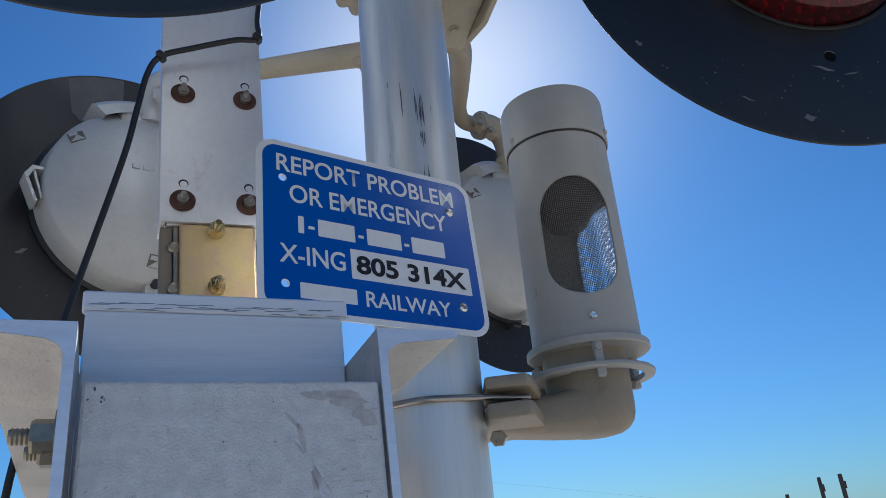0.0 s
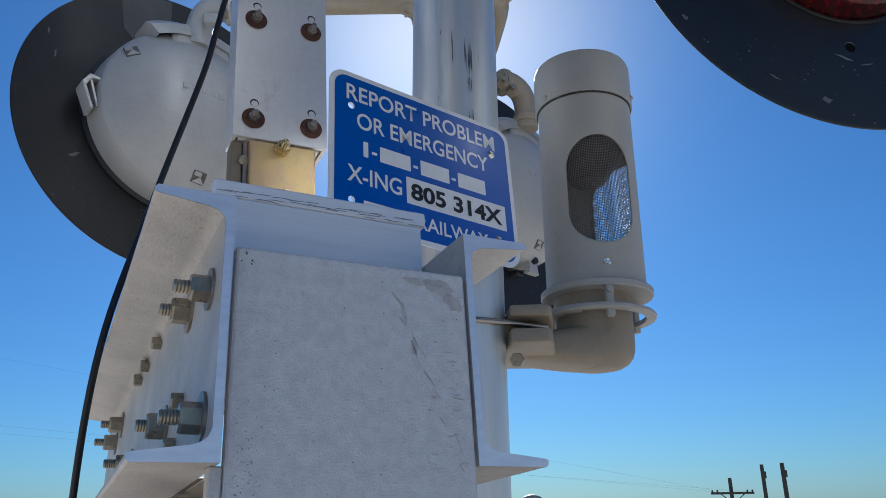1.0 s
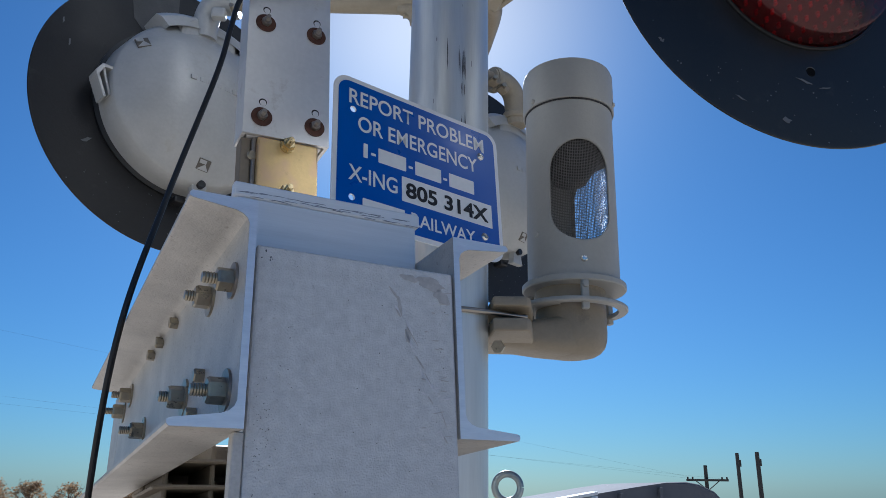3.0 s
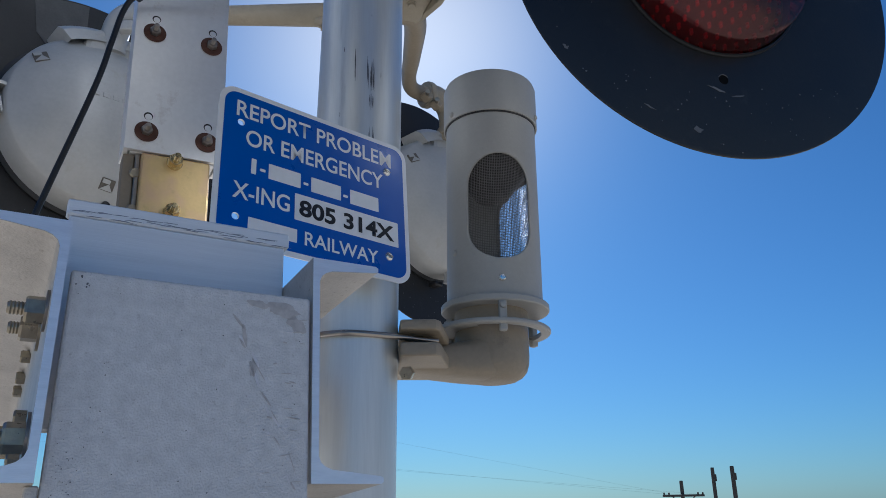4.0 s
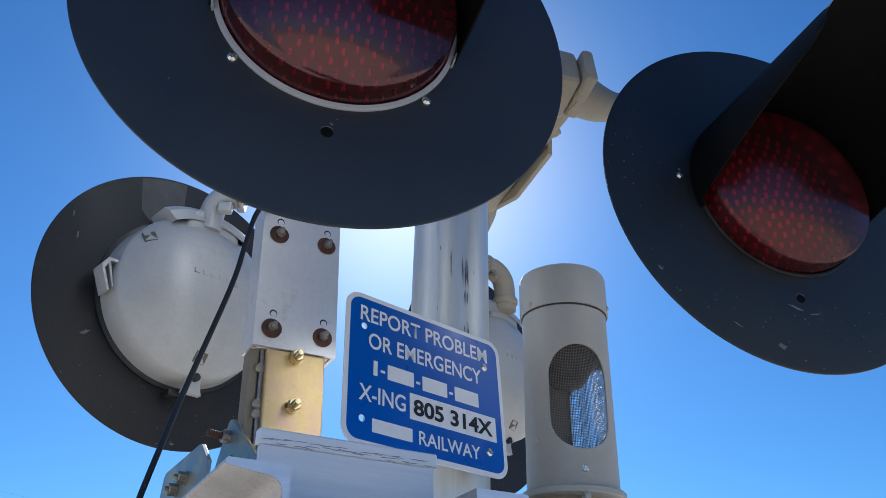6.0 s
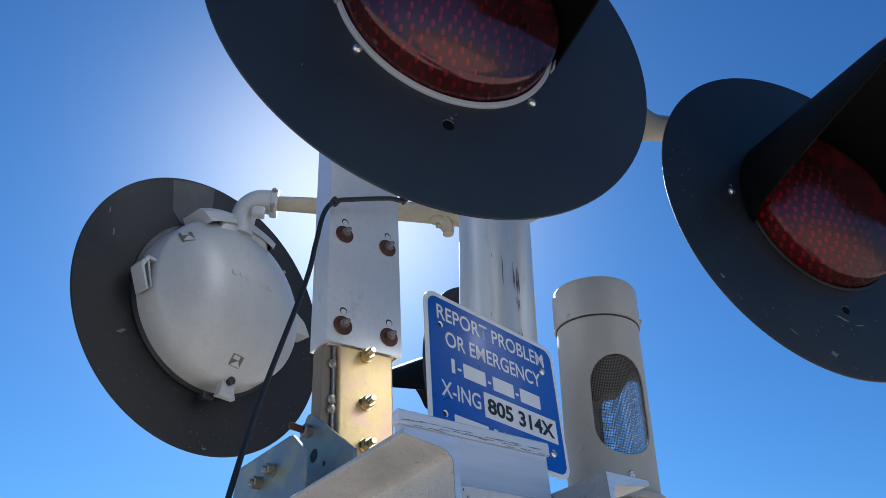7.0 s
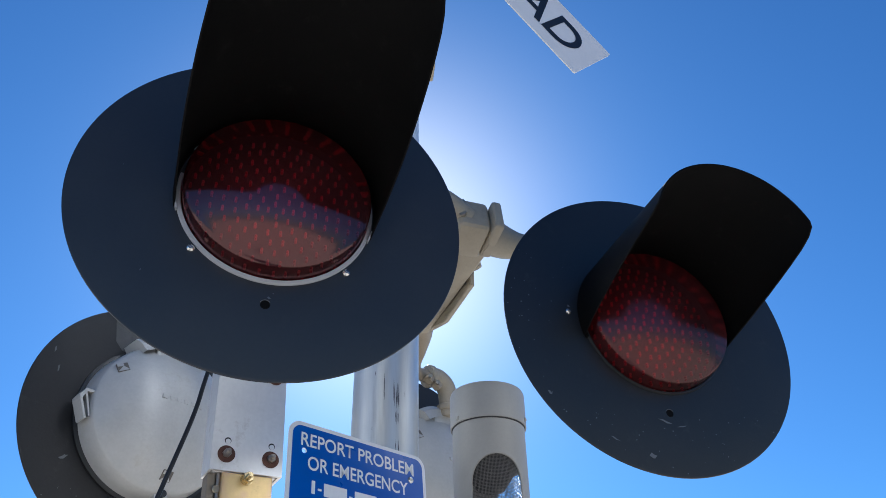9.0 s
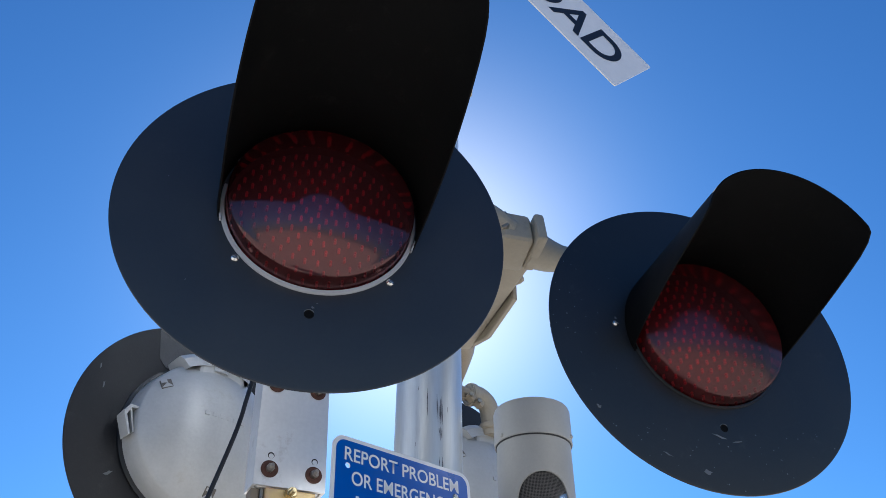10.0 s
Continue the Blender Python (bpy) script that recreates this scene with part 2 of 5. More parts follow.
# ---- mesh helpers ----
def part(name, bm, material, parent=None, label="", smooth=21):
    """Links a bmesh as one mesh object, under a thing or part where one is given."""
    bmesh.ops.recalc_face_normals(bm, faces=bm.faces)
    me = bpy.data.meshes.new(name)
    bm.to_mesh(me)
    bm.free()
    return mesh_part(name, me, material, parent, label, smooth)


def mesh_part(name, me, material, parent=None, label="", smooth=21):
    if material and not me.materials:
        me.materials.append(material)
    if smooth and len(me.polygons):
        me.polygons.foreach_set("use_smooth", [True] * len(me.polygons))
        me.set_sharp_from_angle(angle=radians(smooth))
    ob = new(name, me)
    ob.parent = parent
    if label:
        ob["label"] = label
    return ob


def thing(name, m, label, category, group="", kind=""):
    """An empty that carries the parts of one thing."""
    ob = new(name)
    ob.empty_display_size = 0.1
    ob.matrix_basis = m
    return tagged(ob, label, category, group, kind)


def box(bm, lo, hi, m=None, bevel=0.0, seg=2):
    vs = [bm.verts.new((x, y, z)) for x in (lo[0], hi[0]) for y in (lo[1], hi[1]) for z in (lo[2], hi[2])]
    fs = [bm.faces.new([vs[i] for i in f]) for f in ((0, 1, 3, 2), (4, 6, 7, 5), (0, 4, 5, 1), (2, 3, 7, 6), (0, 2, 6, 4), (1, 5, 7, 3))]
    if bevel:
        es = list({e for f in fs for e in f.edges})
        r = bmesh.ops.bevel(bm, geom=es, offset=bevel, segments=seg, affect="EDGES", profile=0.5)
        vs = list({v for f in r["faces"] for v in f.verts} | {v for v in vs if v.is_valid})
    if m is not None:
        for v in vs:
            v.co = m @ v.co
    return bm


def prism(bm, poly, d0, d1, m=None, bevel=0.0):
    """A flat outline in x, z, given depth from d0 to d1 along y."""
    a = [bm.verts.new((x, d0, z)) for x, z in poly]
    b = [bm.verts.new((x, d1, z)) for x, z in poly]
    n = len(poly)
    fs = [bm.faces.new(a), bm.faces.new(b[::-1])]
    for i in range(n):
        fs.append(bm.faces.new((a[i], b[i], b[(i + 1) % n], a[(i + 1) % n])))
    vs = a + b
    if bevel:
        es = [e for f in fs[:2] for e in f.edges]
        r = bmesh.ops.bevel(bm, geom=es, offset=bevel, segments=2, affect="EDGES", profile=0.5)
        vs = list({v for f in r["faces"] for v in f.verts} | {v for v in vs if v.is_valid})
    if m is not None:
        for v in vs:
            v.co = m @ v.co
    return bm


def frame_of(axis, hint=(0, 0, 1)):
    z = Vector(axis).normalized()
    h = Vector(hint)
    if abs(z.dot(h.normalized())) > 0.98:
        h = Vector((1, 0, 0))
    x = h.cross(z).normalized()
    return Matrix((x, z.cross(x), z)).transposed()


def lathe(bm, profile, origin=(0, 0, 0), axis=(0, 0, 1), seg=48, arc=None):
    """Turns a profile of (radius, height) round an axis; arc: (from, to) in degrees for a part of a turn."""
    seg = seg if seg < 8 else max(seg, 20)
    R, o = frame_of(axis), Vector(origin)
    full = arc is None
    a0, a1 = (0, 360) if full else arc
    n = seg if full else seg + 1
    rings = []
    for r, h in profile:
        if r < 1e-6 and full:
            rings.append([bm.verts.new(o + R @ Vector((0, 0, h)))])
        else:
            rings.append([bm.verts.new(o + R @ Vector((r * math.cos(radians(a0 + (a1 - a0) * k / seg)), r * math.sin(radians(a0 + (a1 - a0) * k / seg)), h))) for k in range(n)])
    for p, q in zip(rings, rings[1:]):
        for k in range(seg):
            i, j = k % n, (k + 1) % n
            vs = [p[0] if len(p) == 1 else p[i], p[0] if len(p) == 1 else p[j], q[0] if len(q) == 1 else q[j], q[0] if len(q) == 1 else q[i]]
            vs = list(dict.fromkeys(vs))
            if len(vs) > 2:
                bm.faces.new(vs)
    return bm


def rod(bm, a, b, r, r2=None, seg=20, edge=0.0):
    """A capped round bar from a to b, with eased ends."""
    a, b = Vector(a), Vector(b)
    L = (b - a).length
    r2 = r if r2 is None else r2
    e = edge
    prof = [(0, 0), (r - e, 0)] + ([(r, e)] if e else []) + ([(r2, L - e)] if e else []) + [(r2 - e, L), (0, L)]
    return lathe(bm, prof, a, b - a, seg)


def tube(bm, pts, r, seg=14, steps=8, radii=None):
    """A round bar along a smooth line through the points."""
    seg = max(seg, 20) if r > 0.012 or radii is None and r > 0.004 and steps > 2 else seg
    P = [Vector(p) for p in pts]
    Q = [2 * P[0] - P[1]] + P + [2 * P[-1] - P[-2]]
    line, rad = [], []
    for i in range(1, len(Q) - 2):
        a, b, c, d = Q[i - 1:i + 3]
        for k in range(steps):
            s = k / steps
            line.append(0.5 * (2 * b + (c - a) * s + (2 * a - 5 * b + 4 * c - d) * s * s + (3 * b - a - 3 * c + d) * s ** 3))
            rad.append(r if radii is None else radii[i - 1] * (1 - s) + radii[i] * s)
    line.append(P[-1])
    rad.append(r if radii is None else radii[-1])
    prev, rings = None, []
    for i, p in enumerate(line):
        t = (line[min(i + 1, len(line) - 1)] - line[max(i - 1, 0)]).normalized()
        if prev is None:
            x = t.orthogonal().normalized()
        else:
            x = (prev - t * prev.dot(t)).normalized()
        prev = x
        y = t.cross(x)
        rings.append([bm.verts.new(p + rad[i] * (math.cos(2 * math.pi * k / seg) * x + math.sin(2 * math.pi * k / seg) * y)) for k in range(seg)])
    for p, q in zip(rings, rings[1:]):
        for k in range(seg):
            bm.faces.new((p[k], p[(k + 1) % seg], q[(k + 1) % seg], q[k]))
    bm.faces.new(rings[0][::-1])
    bm.faces.new(rings[-1])
    return bm


def hexnut(bm, a, axis, across, height, turn=0.0):
    """A hexagonal nut or bolt head with chamfered corners."""
    R = frame_of(axis) @ Matrix.Rotation(turn, 3, "Z")
    o, r = Vector(a), across / 2 / math.cos(math.pi / 6)
    rings = []
    for rr, h in ((r, 0), (r, height * 0.86), (r * 0.9, height)):
        rings.append([bm.verts.new(o + R @ Vector((rr * math.cos(k * math.pi / 3), rr * math.sin(k * math.pi / 3), h))) for k in range(6)])
    for p, q in zip(rings, rings[1:]):
        for k in range(6):
            bm.faces.new((p[k], p[(k + 1) % 6], q[(k + 1) % 6], q[k]))
    bm.faces.new(rings[0][::-1])
    bm.faces.new(rings[-1])
    return bm


def stud(bm, a, axis, r, length):
    """A threaded end: a bar with small ridges."""
    n = max(4, int(length / 0.0022))
    prof = [(0, 0)]
    for k in range(n):
        prof += [(r, length * (k + 0.2) / n), (r * 0.86, length * (k + 0.7) / n)]
    prof += [(r * 0.8, length), (0, length)]
    return lathe(bm, prof, a, axis, 14)


def bolt_set(parent, at, axis, across, nut, stick, washer=1.9, wmat=None, bmat=None, turn=0.3):
    """Washer, nut and threaded end on a face at `at`, pointing along axis; parts of parent."""
    ax = Vector(axis).normalized()
    at = Vector(at)
    th = across * 0.12
    if washer:
        part("washer", lathe(bmesh.new(), [(across * 0.28, 0), (across * washer / 2, 0), (across * washer / 2, th), (across * 0.28, th), (across * 0.28, 0)], at, ax, 28), wmat or bmat or BOLT, parent)
    else:
        th = 0
    part("nut", hexnut(bmesh.new(), at + ax * th, ax, across, nut, turn), bmat or BOLT, parent)
    if stick:
        part("bolt_end", stud(bmesh.new(), at + ax * (th + nut - 0.001), ax, across * 0.29, stick), bmat or BOLT, parent)


def lettering(parent, text, x0, x1, z0, z1, y, material, weight=0.014):
    """Raised letters that fill the rectangle x0..x1, z0..z1 on a face whose normal is -y."""
    cu = bpy.data.curves.new("letters", "FONT")
    cu.body = text
    cu.extrude = 0.0
    cu.offset = weight
    ob = new("letters", cu)
    bpy.context.view_layer.update()
    me = bpy.data.meshes.new_from_object(ob.evaluated_get(bpy.context.evaluated_depsgraph_get()))
    bpy.data.objects.remove(ob)
    bpy.data.curves.remove(cu)
    n = len(me.vertices)
    co = np.empty(n * 3)
    me.vertices.foreach_get("co", co)
    co = co.reshape(-1, 3)
    lo, hi = co.min(0), co.max(0)
    out = np.zeros_like(co)
    out[:, 0] = x0 + (co[:, 0] - lo[0]) / (hi[0] - lo[0]) * (x1 - x0)
    out[:, 2] = z0 + (co[:, 1] - lo[1]) / (hi[1] - lo[1]) * (z1 - z0)
    out[:, 1] = y
    me.vertices.foreach_set("co", out.ravel())
    me.update()
    me.materials.clear()
    return mesh_part("lettering", me, material, parent, smooth=0)


def rounded(w0, w1, h0, h1, r, n=8):
    pts = []
    for cx, cz, a in ((w1 - r, h1 - r, 0), (w0 + r, h1 - r, 90), (w0 + r, h0 + r, 180), (w1 - r, h0 + r, 270)):
        pts += [(cx + r * math.cos(radians(a + 90 * k / n)), cz + r * math.sin(radians(a + 90 * k / n))) for k in range(n + 1)]
    return pts


# ---- ground: level at the crossing, falling away gently beyond ----
def ground_z(r):
    return -0.014 * max(0.0, r - 12)


bm = bmesh.new()
ring = [0, 2, 5, 12, 30, 80, 250, 800, 3000]
prev = [bm.verts.new((0, 0, 0))]
for r in ring[1:]:
    cur = [bm.verts.new((r * math.cos(k * math.pi / 24), r * math.sin(k * math.pi / 24), ground_z(r) + (0.02 * math.sin(k * 1.7 + r) if 1 < r < 12 else 0))) for k in range(48)]
    for k in range(48):
        bm.faces.new([prev[0], cur[k], cur[(k + 1) % 48]] if len(prev) == 1 else [prev[k], cur[k], cur[(k + 1) % 48], prev[(k + 1) % 48]])
    prev = cur
tagged(part("ground", bm, GROUND), "dry tan gravel and dirt beside the crossing", "ground", kind="structure")

# ---- mast ----
MX, MY = -0.035, 1.039
LEANX, LEANY = 0.0105, 0.0122


def mast_at(z):
    return Vector((MX + LEANX * (z - 2), MY + LEANY * (z - 2), z))


mast = thing("mast", pose(0, 0, 0), "tall drawn aluminium crossing mast with dark vertical scuffs", "mast")
part("tube", lathe(bmesh.new(), [(0, 0), (0.0706, 0), (0.0706, 0.3), (0.0706, 4.35), (0.066, 4.36), (0, 4.37)], mast_at(0), mast_at(4) - mast_at(0), 96), POLE, mast)
part("base_casting", lathe(bmesh.new(), [(0.17, 0), (0.17, 0.03), (0.12, 0.05), (0.09, 0.30), (0.073, 0.32), (0.073, 0)], mast_at(0), (0, 0, 1), 40), POLE, mast)
rng = random.Random(5)
axis_up = (mast_at(4) - mast_at(0)).normalized()


def scuff(z, ang, w, h, n=3):
    """A bundle of fine upright scratches on the tube."""
    b = bmesh.new()
    d = 0.0711
    for i in range(n):
        zz, hh = z + rng.uniform(-0.2, 0.2) * h, h * rng.uniform(0.35, 1.0)
        a0 = radians(ang) + rng.uniform(-0.5, 0.5) * w / d
        ww = rng.uniform(0.0003, 0.0007) / d
        c = mast_at(zz)
        steps = 5
        left, right = [], []
        for k in range(steps + 1):
            q = math.sin(math.pi * (0.08 + 0.84 * k / steps)) * rng.uniform(0.5, 1.2)
            for side_list, sg_ in ((left, -1), (right, 1)):
                a = a0 + sg_ * ww * q
                side_list.append(b.verts.new(c + Vector((d * math.sin(a), -d * math.cos(a), (k / steps - 0.5) * hh))))
        for k in range(steps):
            b.faces.new((left[k], right[k], right[k + 1], left[k + 1]))
    part("scuff", b, SCUFF, mast, "dark rubbed scratches")


for z, ang, w, h, n in ((2.290, -6, 0.0016, 0.060, 4), (2.285, 11, 0.0022, 0.055, 6), (2.280, 17, 0.0075, 0.050, 16), (2.235, 14, 0.0016, 0.025, 3),
                        (2.232, 18, 0.005, 0.03, 6), (2.17, 15, 0.0014, 0.03, 3), (2.165, 20, 0.003, 0.04, 5), (2.283, 29, 0.0012, 0.018, 2),
                        (2.40, 14, 0.0012, 0.012, 1), (1.995, 2, 0.012, 0.006, 7), (1.975, 15, 0.002, 0.04, 5), (1.96, 16, 0.004, 0.03, 6),
                        (1.55, -6, 0.006, 0.06, 9), (1.56, 1, 0.004, 0.05, 6), (1.545, 5, 0.006, 0.045, 8), (2.33, -22, 0.0012, 0.01, 2), (2.21, -24, 0.001, 0.012, 2)):
    scuff(z, ang, w, h, n)

# ---- flashing lights ----


def visor_mesh(L, lean, droop, full=0.85):
    b = bmesh.new()
    R0 = 0.158
    na, nl = 56, 10
    grids = []
    for off in (0.0, -0.0025):
        g = []
        for i in range(na + 1):
            a = radians(-16 + 212 * i / na)
            z = math.sin(a)
            k = (z + 0.276) / full
            k = max(0.0, min(1.0, k))
            u = max(0.0, k - 0.7)
            ln = L * (1.15 * k - 1.667 * u * u)
            ln = max(ln, 0.004)
            g.append([b.verts.new(((R0 + off) * math.cos(a) + lean * ln * j / nl, -ln * j / nl - 0.003, (R0 + off) * z - droop * ln * j / nl)) for j in range(nl + 1)])
        grids.append(g)
    for g, flip in ((grids[0], 0), (grids[1], 1)):
        for i in range(na):
            for j in range(nl):
                f = (g[i][j], g[i + 1][j], g[i + 1][j + 1], g[i][j + 1])
                b.faces.new(f[::-1] if flip else f)
    o, n = grids
    for i in range(na):
        b.faces.new((o[i][nl], o[i + 1][nl], n[i + 1][nl], n[i][nl]))
        b.faces.new((o[i][0], n[i][0], n[i + 1][0], o[i + 1][0]))
    for i in (0, na):
        for j in range(nl):
            b.faces.new((o[i][j], o[i][j + 1], n[i][j + 1], n[i][j]))
    return b


RING_ARC = (172, 368)


def flashing_light(m, label, pale_ring, disc_mat, chips, visor=(0.305, 0.055, 0.05)):
    """A crossing signal: background disc, lens with lamps behind it, visor, and a domed housing. It faces -y."""
    t = thing("flashing_light", m, label, "signal light", "flashing lights on the mast")
    disc = part("background_disc", lathe(bmesh.new(), [(0.150, -0.001), (0.304, -0.001), (0.3075, 0.0), (0.308, 0.002), (0.3065, 0.004), (0.150, 0.003), (0.150, -0.001)], (0, 0, 0), (0, 1, 0), 128), disc_mat, t)
    part("lens_ring", lathe(bmesh.new(), [(0.1455, 0.01), (0.1465, -0.004), (0.1475, -0.006), (0.1525 if pale_ring else 0.1505, -0.006), (0.1535 if pale_ring else 0.1515, -0.004), (0.1535 if pale_ring else 0.1515, 0.01)], (0, 0, 0), (0, 1, 0), 96, RING_ARC if pale_ring else None),
         GASKET if pale_ring else BLACK, t, "pale grey gasket ring" if pale_ring else "")
    R, wall = 0.27, 0.040
    sag = R - math.sqrt(R * R - 0.138 ** 2)
    prof = [(0.1453, 0.004), (0.1445, -wall + 0.006), (0.1435, -wall + 0.002), (0.141, -wall - 0.001)]
    prof += [(r, -wall - 0.002 - (math.sqrt(R * R - r * r) - R + sag)) for r in (0.138, 0.13, 0.118, 0.104, 0.088, 0.07, 0.05, 0.028, 0.0)]
    part("lens", lathe(bmesh.new(), prof, (0, 0, 0), (0, 1, 0), 96), LENS if pale_ring else LENS_DULL, t, "dark red glossy domed lens", 80)
    b = bmesh.new()
    lathe(b, [(0, 0.022), (0.1453, 0.022), (0.1453, 0.004)], (0, 0, 0), (0, 1, 0), 64)
    part("lamp_board", b, BOARD, t)
    b = bmesh.new()
    r2 = random.Random(3)
    for ri, nn in ((0.012, 4), (0.028, 8), (0.046, 14), (0.064, 19), (0.083, 25), (0.102, 31), (0.121, 37), (0.137, 42)):
        for k in range(nn):
            a = 2 * math.pi * (k + 0.5 * r2.random() * 0.3) / nn
            for dz in (0.0026, -0.0026):
                lathe(b, [(0.0024, 0.022), (0.0023, 0.018), (0.0013, 0.0165), (0, 0.0160)], (ri * math.cos(a), 0, ri * math.sin(a) + dz), (0, 1, 0), 6)
    tagged(part("led_array", b, LED, t, "small red diodes behind the lens"), kind="stuff")
    part("visor", visor_mesh(*visor), VISOR, t, "flat black tunnel visor")
    for a in (195, 150, 98, 82, 30, -15):
        bb = bmesh.new()
        box(bb, (-0.010, -0.011, -0.0012), (0.010, -0.002, 0.0012), Matrix.Rotation(radians(-a), 4, "Y") @ pose(0.1550, 0, 0, 0, 90, 0))
        part("visor_tab", bb, GASKET if pale_ring else VISOR, t)
    for a in (-136, -44) if pale_ring else (178, -2):
        c = Vector((0.161 * math.cos(radians(a)), 0, 0.161 * math.sin(radians(a)))) if pale_ring else Vector((0.177 * math.cos(radians(a)), 0, 0.006))
        s = part("screw", lathe(bmesh.new(), [(0, -0.0055), (0.003, -0.0055), (0.0058, -0.003), (0.0062, -0.001)], c, (0, 1, 0), 18), CHROME, t)
        part("screw_slot", box(bmesh.new(), (-0.0045, -0.0058, -0.0006), (0.0045, -0.0052, 0.0006), Matrix.Translation(c) @ pose(0, 0, 0, 0, 35, 0)), DARKBOLT, s)
    # unpierced drain hole: black disc painted for its dark inside, pale arc on top
    part("drain_hole", lathe(bmesh.new(), [(0, -0.0012), (0.0056, -0.0012), (0.0066, -0.0018), (0.0074, -0.001)], (0.0, 0, -0.188), (0, 1, 0), 20), VISOR, t)
    part("hole_rim", lathe(bmesh.new(), [(0.0072, -0.001), (0.0078, -0.0022), (0.0086, -0.001)], (0.0, 0, -0.188), (0, 1, 0), 20, (20, 150)), CHIP, t)
    r3 = random.Random(11)
    for x, z, w, h, rot in chips:
        b = bmesh.new()
        n = 9
        pts = [((w if k % 2 else w * 0.6) * math.cos(2 * math.pi * k / n) * r3.uniform(0.6, 1), (h if k % 2 else h * 0.6) * math.sin(2 * math.pi * k / n) * r3.uniform(0.6, 1)) for k in range(n)]
        prism(b, pts, -0.0004, 0.0, Matrix.Translation((x, -0.0012 if disc_mat is not BACKBLACK else 0.0042, z)) @ pose(0, 0, 0, 0, rot, 0))
        part("paint_chip", b, CHIP, disc, "bare scratched patch")
    if not pale_ring:
        b = bmesh.new()
        for k in range(70):
            a, rr = r3.uniform(2.4, 5.6), 0.302 - abs(r3.gauss(0, 0.055))
            q = r3.uniform(0.0005, 0.0014)
            yy = -0.0012 if disc_mat is not BACKBLACK else 0.0042
            if rr > 0.2:
                prism(b, [(q * math.cos(i * 1.26) * r3.uniform(0.6, 1.3), q * math.sin(i * 1.26) * r3.uniform(0.6, 1.3)) for i in range(5)], -0.0003, 0.0003, Matrix.Translation((rr * math.cos(a), yy, rr * math.sin(a))))
        tagged(part("paint_specks", b, CHIP, disc, "tiny pale specks of lost paint", smooth=0), kind="stuff")
    # housing on the back
    hs = part("housing", lathe(bmesh.new(), [(0.165, 0.004), (0.182, 0.004), (0.185, 0.008), (0.183, 0.03), (0.179, 0.066), (0.176, 0.071), (0.171, 0.075), (0.150, 0.0915), (0.125, 0.106), (0.095, 0.118), (0.065, 0.1262), (0.035, 0.1312), (0, 0.133)], (0, 0, 0), (0, 1, 0), 96), HOUSE, t, "light grey moulded dome", 27)
    part("rear_gasket", lathe(bmesh.new(), [(0.180, 0.0035), (0.193, 0.004), (0.193, 0.010), (0.180, 0.014)], (0, 0, 0), (0, 1, 0), 96), RUBBER, t)
    b = bmesh.new()
    for a0, a1, r1, y0, y1 in ((56, 116, 0.203, 0.02, 0.088),):
        n = 16
        prof = []
        for i in range(n + 1):
            a = radians(a0 + (a1 - a0) * i / n)
            prof.append([b.verts.new((rr * math.cos(a), yy, rr * math.sin(a))) for rr, yy in ((0.17, y0), (r1, y0), (r1, y1 - 0.012), (r1 - 0.012, y1), (0.165, y1 + 0.008))])
        for p, q in zip(prof, prof[1:]):
            for k in range(4):
                b.faces.new((p[k], p[k + 1], q[k + 1], q[k]))
        b.faces.new(prof[0])
        b.faces.new(prof[-1][::-1])
    part("top_boss", b, HOUSE, t)
    b = bmesh.new()
    prism(b, [(-0.066, 0.12), (-0.062, 0.160), (-0.046, 0.188), (0.040, 0.194), (0.062, 0.172), (0.068, 0.12)], 0.035, 0.092, None, 0.010)
    part("entry_hood", b, HOUSE, t)
    b = bmesh.new()
    em = pose(-0.012, 0.03, -0.062, 0, 2, 0)
    prism(b, [(0.160, 0.018), (0.164, 0.084), (0.178, 0.088), (0.185, 0.084), (0.184, 0.024)], -0.01, 0.036, em, 0.002)
    prism(b, [(0.180, 0.081), (0.180, 0.087), (0.206, 0.088), (0.218, 0.070), (0.216, 0.060), (0.210, 0.064), (0.203, 0.081)], -0.004, 0.032, em, 0.0008)
    prism(b, [(0.213, 0.071), (0.218, 0.067), (0.200, 0.018), (0.195, 0.020)], -0.004, 0.031, em, 0.0008)
    prism(b, [(0.206, 0.084), (0.201, 0.085), (0.186, 0.028), (0.190, 0.026)], -0.006, 0.028, em, 0.0008)
    part("latch_ear", b, HOUSE, t)
    b = bmesh.new()
    prism(b, [(-0.175, -0.03), (-0.175, 0.02), (-0.2, 0.0), (-0.213, -0.03)], 0.03, 0.07, pose(0, 0, 0, 0, 6, 0))
    part("hinge_ear", b, HOUSE, t)
    b = bmesh.new()
    prism(b, [(-0.018, 0.02), (0.018, 0.02), (0.014, -0.012), (0.022, -0.03), (-0.02, -0.03), (-0.012, -0.012)], 0.0, 0.016, pose(-0.015, 0.050, -0.180, 0, 0, 0), 0.002)
    l = part("latch", b, HOUSE, t)
    part("latch_pin", rod(bmesh.new(), (-0.015, 0.054, -0.178), (-0.015, 0.076, -0.178), 0.008, seg=16), RUBBER, l)
    part("latch_hook", box(bmesh.new(), (-0.002, 0.014, -0.214), (0.024, 0.044, -0.200), None, 0.004), RUBBER, t, "black rubber latch hook")
    for x, z, rot in ((0.137, 0.080, 20), (-0.006, -0.146, -4)):
        r = math.hypot(x, z)
        y = 0.133 - 0.22 * r * r if r < 0.1 else (0.107 - (r - 0.125) * 0.6)
        slope = 30 if r > 0.1 else 15
        d = Vector((x, 0, z)).normalized()
